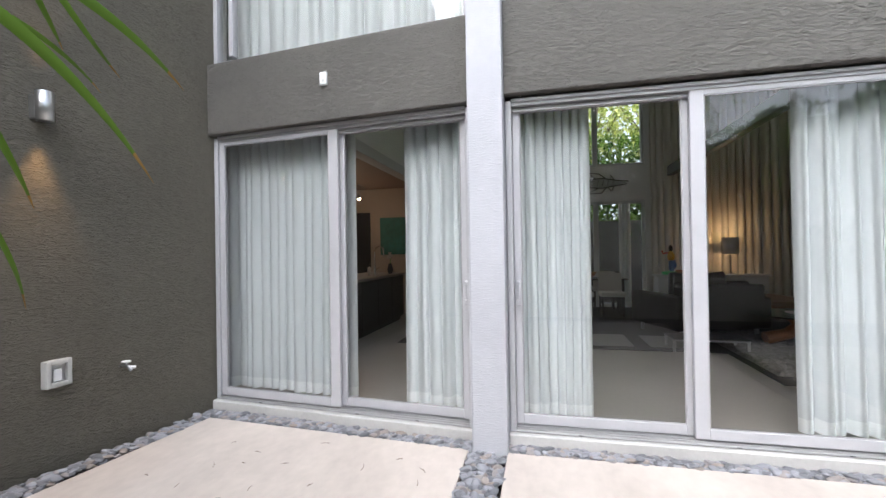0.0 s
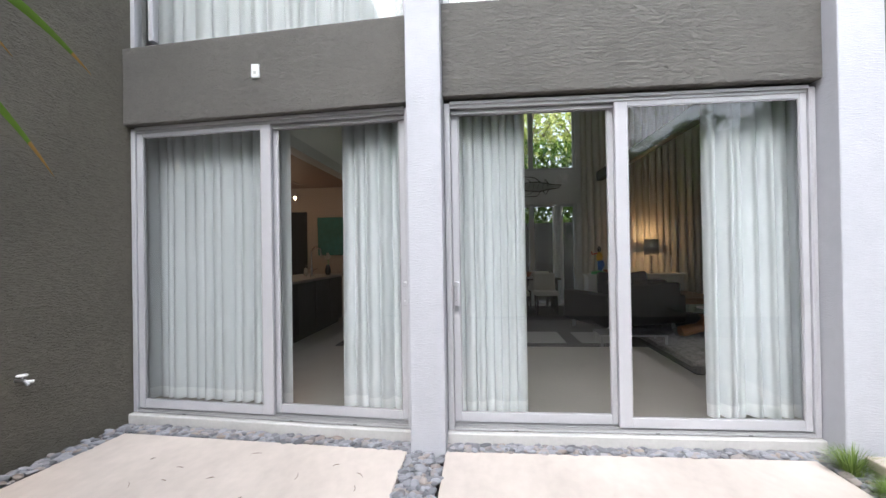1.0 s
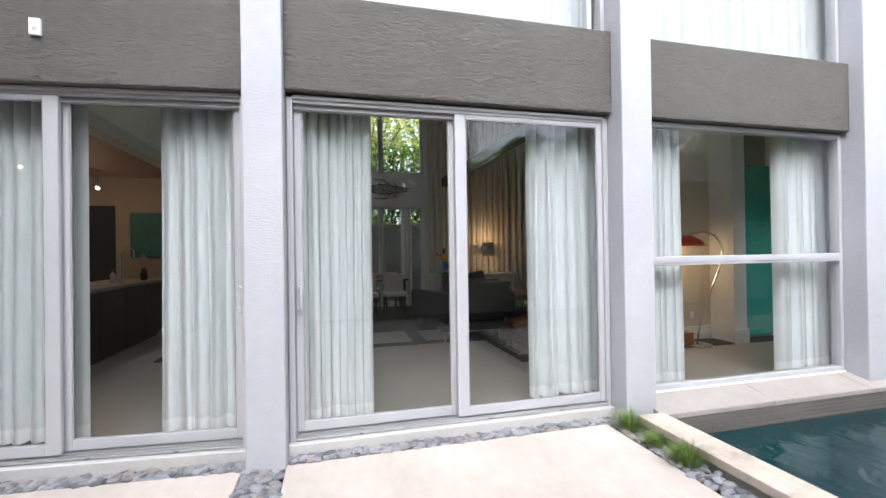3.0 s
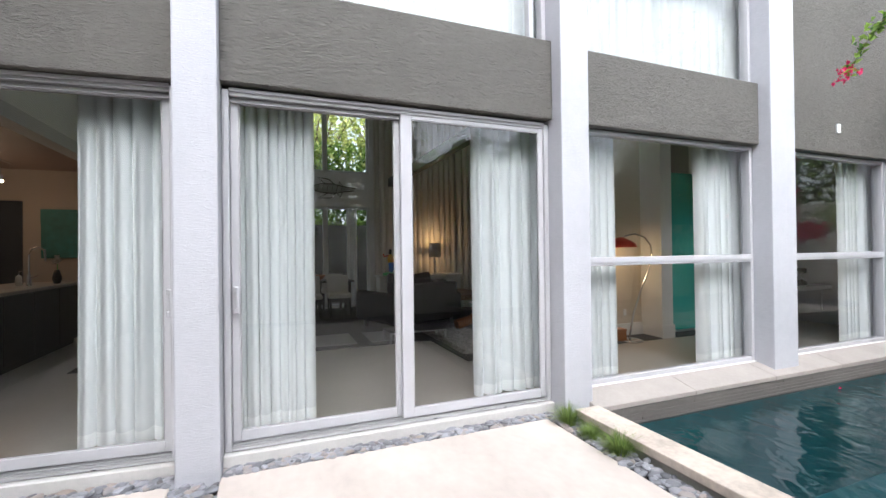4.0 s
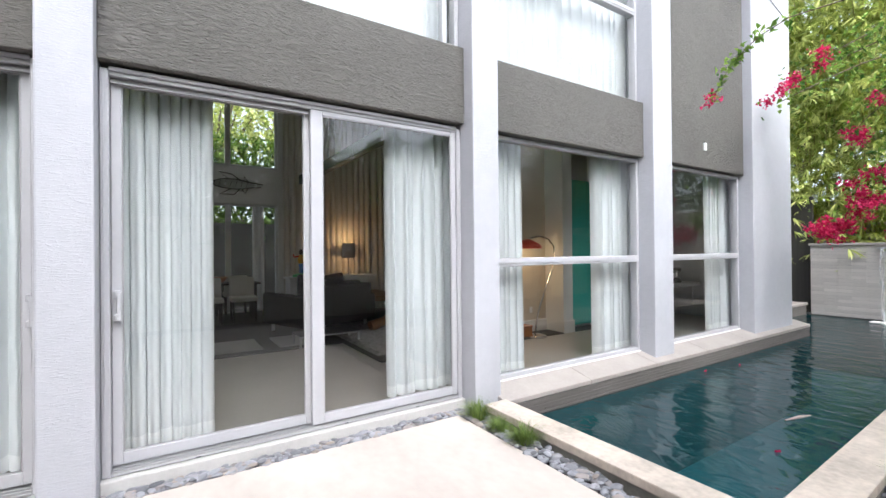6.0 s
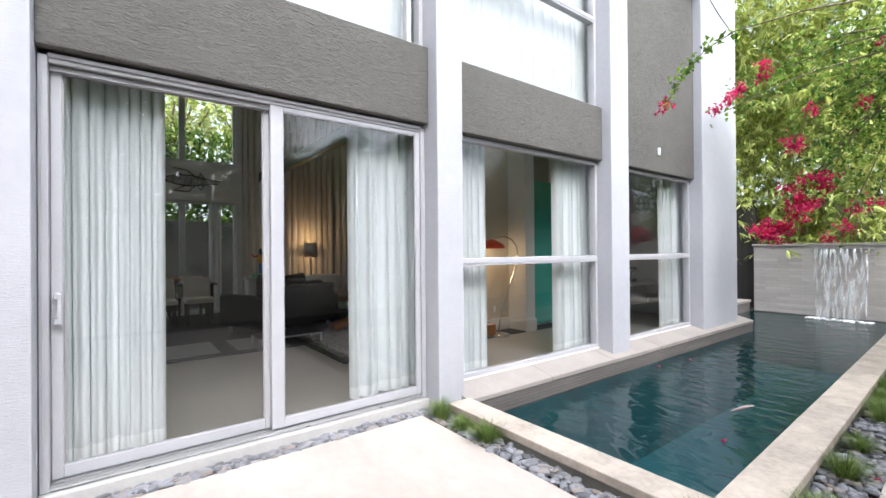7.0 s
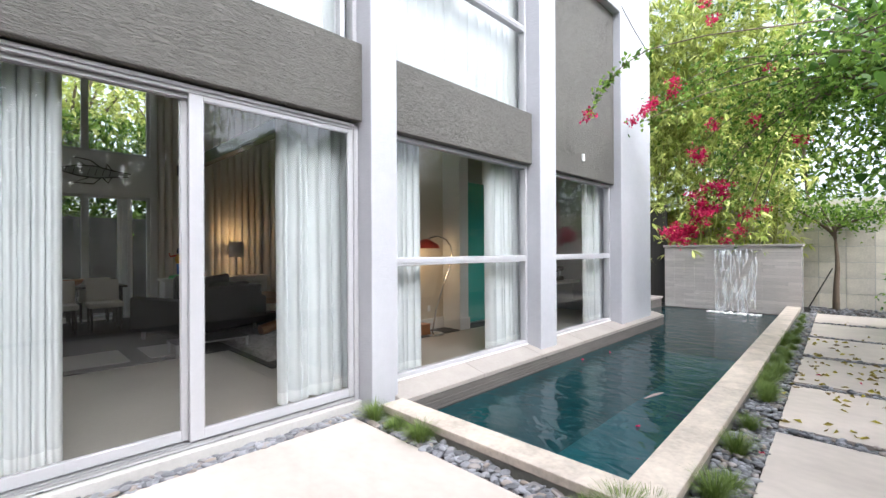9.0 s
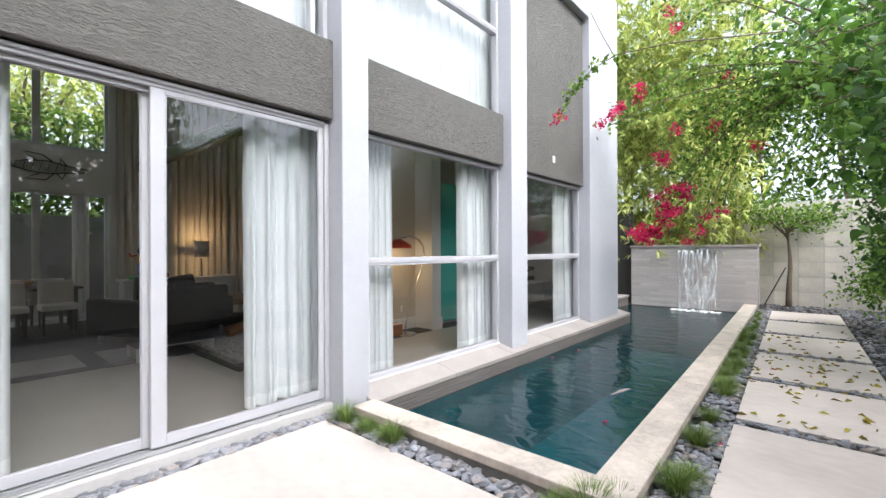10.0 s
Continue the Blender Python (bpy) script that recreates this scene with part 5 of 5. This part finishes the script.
# bamboo behind the fountain
canes, clump = [], []
bam = thing("bamboo", "tall light green bamboo clump behind the fountain", "bamboo")
cane_mesh_list = []
for k in range(40):
    x, y = 13.55 + rng.uniform(0, 0.8), rng.uniform(1.6, 6.4)
    h = rng.uniform(6.8, 10.8)
    lean = (rng.uniform(-1.2, 0.2), rng.uniform(-1.3, 0.8))
    path = limb((x, y, -0.05), (x + lean[0] * 0.15, y + lean[1] * 0.15, h * 0.6), (x + lean[0], y + lean[1], h))
    part("cane", tube(bmesh.new(), path, [0.022 * (1 - 0.6 * j / 8) for j in range(9)], 6), CANE, bam)
    canes.append(path)
pts = along(canes, 6600, (0.42, 0.40, 0.45), 0.14)
c = new("crown", leaf_fans("crown", pts, 7, 0.30, 0.046, BAMBOO_LEAF))
c.parent = bam

# flowering vine arching over the pool from the far side of the path
ROOT = (8.6, -1.7, -0.05)
TARGETS = [(5.75, 2.84, 3.28), (8.3, 2.32, 1.78), (8.3, 2.09, 2.06), (8.3, 1.96, 2.40), (8.3, 2.18, 3.06), (8.3, 1.83, 2.34), (8.3, 1.22, 2.15), (8.3, 1.58, 1.62), (8.3, 0.70, 3.10),
           (8.3, 1.69, 5.27), (8.3, 2.20, 5.65), (8.3, 2.00, 3.42), (8.3, 1.13, 4.27), (8.3, 1.45, 3.56), (8.0, 2.46, 4.18), (8.2, 2.77, 3.99), (7.5, 2.77, 3.55)]
COUNTS = (80, 620, 420, 260, 180, 260, 130, 110, 60, 60, 60, 60, 50, 60, 220, 170, 90)
vines = [limb(ROOT, (8.5, -1.4, 2.5), (8.9, -0.6, 4.2))]
radii = [0.07]
for tx, ty, tz in TARGETS:
    vines.append(limb((8.75, -0.9 + rng.uniform(-0.3, 0.3), 3.2 + rng.uniform(0, 0.8)), (8.6, 0.4 + 0.3 * ty, max(tz, 3.6) + 0.9), (tx, ty, tz), 12))
    radii.append(0.022)
SPRIG = [Vector(q) for q in ((6.6, 0.2, 4.0), (6.0, 1.43, 4.02), (5.75, 2.02, 3.96), (5.75, 2.32, 3.865), (5.75, 2.54, 3.71), (5.75, 2.65, 3.57), (5.75, 2.82, 3.30))]
vines[1] = SPRIG
radii[1] = 0.009
vines.append(limb((8.7, -0.9, 3.6), (8.0, -0.6, 4.2), (6.6, 0.2, 4.0), 8))
radii.append(0.016)
leafpts = along(vines[2:-1], 4600, (0.15, 0.15, 0.15), 0.15)
sprig = along([SPRIG], 105, (0.035, 0.035, 0.045), 0.3)
tips = []
for (tx, ty, tz), n in zip(TARGETS, COUNTS):
    for k in range(max(n // 45, 1)):
        wide = 0.35 if n == 80 else 1.0
        cx, cy, cz = tx + rng.normal() * 0.10 * wide, ty + rng.normal() * 0.14 * wide, tz + rng.normal() * 0.09 * wide
        tips.append(np.array([cx, cy, cz]) + rng.normal(size=(min(n, 45), 3)) * [0.05, 0.055, 0.045])
tree("bougainvillea", "flowering bougainvillea with magenta bracts arching over the pool", "shrub", vines, radii,
     [("foliage", np.concatenate([leafpts, sprig]), 0.085, 0.055, BOUG_LEAF, 0.2), ("blossom", np.concatenate(tips), 0.055, 0.045, BRACT, 0.0)])

# dark canopy tree beside the path
tl = [limb((9.6, -2.3, -0.05), (9.5, -2.2, 1.8), (9.4, -1.8, 3.4))]
tr_ = [0.13]
for k in range(14):
    tl.append(limb((9.4, -1.9, 2.5 + rng.uniform(0, 1.0)), (9.6 + rng.normal() * 0.6, -1.0 + rng.normal() * 0.4, 4.4), (9.6 + rng.normal() * 1.2, -0.45 + rng.normal() * 0.5, rng.uniform(2.9, 6.6))))
    tr_.append(0.04)
tree("tree", "broad dark green tree leaning over the path", "tree", tl, tr_, [("crown", along(tl[1:], 4600, (0.42, 0.36, 0.38), 0.3), 0.13, 0.08, BOUG_LEAF, 0.2)])
# a low tree close to the terrace, its broad leaves hanging into the path
tl = [limb((4.4, -2.0, -0.05), (4.3, -1.9, 1.2), (4.2, -1.6, 2.3))]
tr_ = [0.07]
for ex, ey, ez in ((3.3, 0.02, 2.95), (3.7, 0.12, 2.75), (4.1, 0.05, 2.45), (3.9, -0.12, 2.1), (4.5, 0.2, 3.1), (3.2, -0.15, 2.5), (4.6, -0.2, 1.8), (4.4, -0.3, 1.55), (5.2, 0.1, 3.4), (3.6, -0.4, 3.3)):
    tl.append(limb((4.2, -1.65, rng.uniform(1.9, 2.4)), (0.5 * ex + 2.15, -0.9, ez + 0.45), (ex, ey, ez), 8))
    tr_.append(0.018)
tree("broadleaf_tree", "low tree with broad dark green leaves hanging over the path", "tree", tl, tr_, [("crown", along(tl[1:], 950, (0.14, 0.12, 0.14), 0.4), 0.095, 0.07, NEAR_LEAF, "broad")])
# near dark shrub on the right of the path
tl = [limb((6.6, -1.9, -0.05), (6.6, -1.8, 1.0), (6.5, -1.6, 2.0))]
tr_ = [0.06]
for k in range(18):
    tl.append(limb((6.6, -1.8, rng.uniform(0.3, 1.6)), (6.7 + rng.normal() * 0.5, -0.9 + rng.normal() * 0.3, 2.6), (7.3 + rng.normal() * 0.9, -0.55 + rng.normal() * 0.22, rng.uniform(0.5, 4.6))))
    tr_.append(0.022)
tree("shrub", "dense dark green shrub beside the path", "shrub", tl, tr_, [("foliage", along(tl[1:], 7000, (0.25, 0.18, 0.25), 0.35), 0.095, 0.06, DARK_LEAF, 0.1)])
tl = [limb((10.6, -1.6, -0.05), (10.6, -1.5, 0.6), (10.6, -1.4, 1.2))]
tr_ = [0.05]
for k in range(14):
    tl.append(limb((10.6, -1.5, rng.uniform(0.2, 0.8)), (10.6 + rng.normal() * 0.5, -0.9 + rng.normal() * 0.3, 1.3), (10.9 + rng.normal() * 0.9, -0.6 + rng.normal() * 0.22, rng.uniform(0.25, 1.9))))
    tr_.append(0.018)
tree("shrub", "leafy light green shrub beside the path", "shrub", tl, tr_, [("foliage", along(tl[1:], 3200, (0.2, 0.16, 0.18), 0.3), 0.10, 0.05, BOUG_LEAF, 0.1)])
# young tree by the block wall
tl = [limb((14.0, 0.62, -0.05), (13.97, 0.60, 1.0), (14.0, 0.64, 2.0))]
tr_ = [0.075]
for k in range(9):
    a = k * 0.7
    tl.append(limb((14.0, 0.63, 1.65 + 0.04 * k), (13.9 + 0.3 * math.cos(a), 0.63 + 0.45 * math.sin(a), 2.2), (13.9 + 0.5 * math.cos(a), 0.63 + 1.0 * math.sin(a), 2.2 + rng.uniform(0, 1.2))))
    tr_.append(0.03)
tree("young_tree", "young tree with a bare trunk before the block wall", "tree", tl, tr_, [("crown", along(tl[1:], 1500, (0.16, 0.2, 0.16), 0.45), 0.10, 0.06, BOUG_LEAF, 0.2)])
solo("tree_stake", tube(bmesh.new(), [(13.9, 1.12, 0.0), (13.97, 0.68, 0.98)], 0.014, 6), FENCE, "dark wooden stake tied to the young tree", "stake")

# strap leaves of a palm close to the west wall
def strap(verts, faces, p0, p1, p2, w):
    n = 14
    base = len(verts)
    p0, p1, p2 = Vector(p0), Vector(p1), Vector(p2)
    side = (p2 - p0).cross(Vector((0, 1, 0.15))).normalized()
    for k in range(n + 1):
        f = k / n
        p = p0 * (1 - f) ** 2 + p1 * 2 * f * (1 - f) + p2 * f * f
        ww = w * (0.75 + 0.9 * f * (1 - f)) * (1 - f) ** 0.75 + 0.0008
        verts += [tuple(p - side * ww), tuple(p + Vector((0, -0.35 * ww, 0.2 * ww))), tuple(p + side * ww)]
    for k in range(n):
        for c in (0, 1):
            b = base + 3 * k + c
            faces.append((b, b + 1, b + 4, b + 3))


# shrubs beyond the block wall
bp = np.stack([15.4 + rng.normal(size=10000) * 0.35, rng.uniform(-5, 3.2, 10000), 1.8 + 4.6 * rng.uniform(0, 1, 10000) ** 1.3], 1)
bh = thing("hedge", "loose light green hedge beyond the block wall", "hedge")
c = new("foliage", leaf_mesh("foliage", bp, 0.22, 0.10, BOUG_LEAF, 0.3))
c.parent = bh
for k in range(5):
    part("stem", tube(bmesh.new(), limb((15.3, -4 + 1.7 * k, -0.05), (15.3, -4 + 1.7 * k, 2), (15.2, -3.8 + 1.7 * k, 4.2)), 0.04, 6), BARK, bh)

bp = np.stack([rng.uniform(-4, 6, 13000), 14.5 + rng.normal(size=13000) * 0.3, 1.7 + 3.3 * rng.uniform(0, 1, 13000) ** 1.4], 1)
bh = thing("hedge", "loose light green hedge in the back garden", "hedge")
c = new("foliage", leaf_mesh("foliage", bp, 0.24, 0.12, BOUG_LEAF, 0.2))
c.parent = bh
for k in range(6):
    part("stem", tube(bmesh.new(), limb((-5 + 2.3 * k, 14.5, -0.05), (-5 + 2.3 * k, 14.5, 2), (-4.8 + 2.3 * k, 14.5, 4.2)), 0.04, 6), BARK, bh)

# tall hedge along the side wall, added out of view to darken glass reflections
top = rng.uniform(0, 1, 46000)
hx = rng.uniform(-4.5, 15.5, 46000)
# lower to the east, so more sky light reaches the east bays
hz = 1.6 + (3.3 + 0.7 * np.sin(hx * 1.1) + 0.5 * np.sin(hx * 2.7 + 1)) * (1.4 - 0.055 * (hx + 4.5)) * top
hp = np.stack([hx, -4.1 + rng.normal(size=46000) * 0.6, hz], 1)
hd = thing("hedge", "tall dark green hedge added out of view to darken reflections", "hedge")
c = new("foliage", leaf_mesh("foliage", hp, 0.19, 0.11, DARK_LEAF, 0.1))
c.parent = hd
for k in range(10):
    part("stem", tube(bmesh.new(), limb((-4 + 2.1 * k, -4.1, -0.05), (-4 + 2.1 * k, -4.1, 2), (-3.8 + 2.1 * k, -4.1, 4.2)), 0.05, 6), BARK, hd)

# garden trees behind the terrace and behind the house, seen in and through the glass
def garden_tree(x, y, h, spread, n, label, mat):
    tl = [limb((x, y, -0.05), (x + 0.1, y, h * 0.3), (x, y + 0.1, h * 0.55))]
    tr_ = [0.16]
    for k in range(13):
        a = rng.uniform(0, 2 * math.pi)
        r = spread * rng.uniform(0.5, 1.0)
        tl.append(limb((x, y, h * rng.uniform(0.35, 0.52)), (x + r * 0.4 * math.cos(a), y + r * 0.4 * math.sin(a), h * 0.75), (x + r * math.cos(a), y + r * math.sin(a), h * rng.uniform(0.55, 1.05))))
        tr_.append(0.05)
    tree("garden_tree", label, "tree", tl, tr_, [("crown", along(tl[1:], n, (0.5, 0.5, 0.4), 0.25), 0.20, 0.12, mat, 0.2)], "garden trees")


# out of direct view; grouped to the west to shade the west bays
for x, y, h, s in ((-3.4, -7.0, 11.0, 2.8), (-0.4, -7.6, 10.5, 2.8), (3.2, -8.4, 9.5, 2.8)):
    garden_tree(x, y, h, s, 2600, "broad leafy garden tree behind the fence", BOUG_LEAF)
for x, y, h, s in ((17.0, 5.5, 8.5, 2.6), (17.2, 2.2, 8.0, 2.6), (17.0, -1.2, 8.5, 2.8), (15.8, -4.6, 6.6, 2.2)):
    garden_tree(x, y, h, s, 5200, "tall leafy tree beyond the block wall", BOUG_LEAF)
for x, y, h, s in ((-1.6, 15.4, 7.6, 2.4), (1.2, 15.2, 7.8, 2.4), (3.8, 15.6, 7.6, 2.3)):
    garden_tree(x, y, h, s, 3000, "broad leafy tree in the back garden", BAMBOO_LEAF)

PALM_LEAVES = [
    ((-1.633, 1.01, 2.251), (-1.342, 1.118, 2.017), (-1.224, 1.237, 1.701), 0.016),
    ((-1.554, 1.13, 2.381), (-1.303, 1.231, 2.222), (-1.215, 1.35, 2.037), 0.013),
    ((-1.649, 1.211, 2.448), (-1.55, 1.279, 2.241), (-1.531, 1.389, 2.129), 0.01),
    ((-1.781, 1.231, 2.503), (-1.72, 1.293, 2.31), (-1.791, 1.384, 2.259), 0.012),
    ((-1.804, 1.227, 2.307), (-1.644, 1.311, 2.188), (-1.655, 1.417, 2.095), 0.007),
    ((-1.573, 0.975, 1.954), (-1.482, 1.034, 1.74), (-1.533, 1.11, 1.62), 0.014),
    ((-1.563, 0.979, 1.64), (-1.487, 1.035, 1.482), (-1.562, 1.105, 1.314), 0.012),
]


def used(verts, faces):
    """The vertices that these faces use, and the faces renumbered to them."""
    keep = sorted({i for f in faces for i in f})
    return [verts[i] for i in keep], [tuple(keep.index(i) for i in f) for f in faces]


palm = thing("palm", "green strap-leaved palm with browned leaf tips", "palm")
heart = Vector((-2.05, 0.62, 2.62))
part("stem", tube(bmesh.new(), limb((-2.25, 0.35, -0.05), (-2.25, 0.45, 1.4), heart), [0.045 * (1 - 0.04 * k) for k in range(9)], 8), BARK, palm)
for p0, p1, p2, w in PALM_LEAVES:
    verts, faces = [], []
    strap(verts, faces, p0, p1, p2, w * 1.8)
    lf = new("leaf", sheet("leaf", *used(verts, faces[:-4]), PALM, True))
    lf.parent = palm
    tip = new("leaf_tip", sheet("leaf_tip", *used(verts, faces[-4:]), DRYTIP, True))
    tip.parent = lf
    tip["label"] = "dry brown leaf tip"
    part("stalk", tube(bmesh.new(), limb(heart, (Vector(p0) + heart) / 2 + Vector((0, 0, 0.12)), p0, 5), 0.005, 5), PALM, palm)

# ---- pebbles ----
def pebble_shapes(level):
    ico = bmesh.new()
    bmesh.ops.create_icosphere(ico, subdivisions=level, radius=1.0)
    iv = np.array([v.co[:] for v in ico.verts])
    fc = np.array([[v.index for v in f.verts] for f in ico.faces])
    ico.free()
    shapes = []
    for k in range(8):
        g = np.random.default_rng(40 + k)
        a, b = g.normal(size=3) * 1.3, g.normal(size=3) * 1.3
        swell = 1 + 0.10 * np.sin(iv @ a + k) + 0.07 * np.sin(iv @ b * 1.7)
        size = np.array([g.uniform(0.033, 0.047), g.uniform(0.023, 0.031), g.uniform(0.011, 0.016)])
        shapes.append(iv * swell[:, None] * size)
    return shapes, fc


FINE, FINE_F = pebble_shapes(2)
PLAIN, PLAIN_F = pebble_shapes(1)


def strip(area, n):
    """Places in one bed: (x0, x1, y0, y1, askew)."""
    x0, x1, y0, y1, ask = area
    out = []
    for _ in range(n):
        x, y = rng.uniform(x0, x1), rng.uniform(y0, y1)
        if ask == 1:
            y += skew(x)
        if ask == 2:
            x += LEFT_X + 3.13 - 0.16 * (3.5 - y)
        if ask == 3:
            y += 0.085 * max(0.0, -0.5 - x)
        out.append((x, y))
    return out


NEAR = [((-0.28, 2.40, SLAB_Y + 0.02, BAND_Y + 0.03, 0), 190), ((-0.565, -0.32, 2.5, SLAB_Y + 0.02, 0), 70), ((2.26, 2.41, 2.2, 3.2, 0), 40)]
REST = [((-3.12, -0.28, SLAB_Y + 0.0, BAND_Y + 0.04, 3), 640), ((-0.28, 2.40, SLAB_Y + 0.02, BAND_Y + 0.03, 0), 430), ((-0.565, -0.32, 0.3, 3.2, 0), 520), ((2.26, 2.41, 0.6, 3.25, 0), 380),
        ((-3.15, -3.0, 0.6, 3.5, 2), 520), ((2.7, 12.8, 0.575, 0.83, 1), 2300), ((2.3, 14.2, -1.5, -0.64, 1), 1500), ((13.0, 14.4, -0.6, 1.1, 0), 260)]
for j in joints[1:-1]:
    REST.append(((j - 0.07, j + 0.07, -0.62, 0.56, 1), 90))
beds = thing("pebble_bed", "smooth grey river pebbles in beds between the slabs", "pebbles", kind="structure")
shared = []
for v in FINE:
    me = sheet("pebble", v.tolist(), FINE_F.tolist(), PEBBLE, True)
    shared.append(me)
for area, n in NEAR:
    for i, (x, y) in enumerate(strip(area, n)):
        p = new("pebble", shared[rng.integers(8)])
        s = rng.uniform(0.75, 1.3)
        p.matrix_world = pose(x, y, -0.018 + 0.03 * rng.random(), rng.normal() * 9, rng.normal() * 9, rng.uniform(0, 360)) @ Matrix.Diagonal((s, s, s, 1))
        p.parent = beds
av, af, base = [], [], 0
for area, n in REST:
    for x, y in strip(area, n):
        near = x < 2.45
        v = (FINE if near else PLAIN)[rng.integers(8)] * rng.uniform(0.75, 1.3)
        m3 = np.array(Euler((rng.normal() * 0.16, rng.normal() * 0.16, rng.uniform(0, 6.28))).to_matrix())
        av.append(v @ m3.T + np.array([x, y, -0.022 + 0.028 * rng.random()]))
        af.append((FINE_F if near else PLAIN_F) + base)
        base += len(v)
rest = tagged(new("pebbles", sheet("pebbles", np.concatenate(av).tolist(), np.concatenate(af).tolist(), PEBBLE, True)), kind="stuff")
rest.parent = beds

# fallen leaves on the path and in the pool
lp = np.array([(x, y + skew(x), 0.008) for x, y in zip(np.clip(rng.normal(7.0, 1.6, 150), 4.7, 11.6), rng.uniform(-0.6, 0.6, 150))])
me = leaf_mesh("fallen_leaves", lp, 0.085, 0.045, FALLEN, 0.0, 0.08)
tagged(new("fallen_leaves", me), "yellow and brown leaves fallen on the stone path", "leaves", kind="stuff")
fp = np.array([(x, y, 0.01) for x, y in zip(rng.uniform(3.6, 7.5, 5), rng.uniform(-0.3, 0.9, 5))] + [(4.05, 1.55, -0.113), (6.6, 2.9, -0.113), (5.9, 3.0, -0.113)])
tagged(new("fallen_petals", leaf_mesh("fallen_petals", fp, 0.05, 0.04, BRACT, 0.0, 0.1)), "magenta petals fallen on stone and water", "petals", kind="stuff")
bm = bmesh.new()
for k in range(26):
    x, y, a, ln = rng.uniform(-2.85, -0.8), rng.uniform(1.7, 3.2), rng.uniform(0, 6.28), rng.uniform(0.015, 0.05)
    dx, dy = math.cos(a) * ln, math.sin(a) * ln
    tube(bm, [(x - dx, y - dy, 0.004), (x + dy * 0.2, y - dx * 0.2, 0.006), (x + dx, y + dy, 0.004)], [0.0012, 0.0022, 0.001], 5)
solo("dry_twigs", bm, BARK, "small dry twigs and needles scattered on the limestone", "twigs", kind="stuff")
tw = thing("twig", "pale dry seed pod floating on the pool", "twig", at=(5.0, 1.72, -0.115))
part("pod", tube(bmesh.new(), [(-0.17, 0.05, 0), (0, 0, 0.01), (0.17, -0.03, 0)], [0.006, 0.017, 0.005], 8), LEDGE_TOP, tw)
solo("cable", tube(bmesh.new(), [(7.95, COL_Y - 0.01, 5.86), (8.6, COL_Y - 0.012, 5.62), (9.36, COL_Y - 0.01, 5.42)], 0.006, 5), WIRE, "thin dark cable along the pale column", "cable")
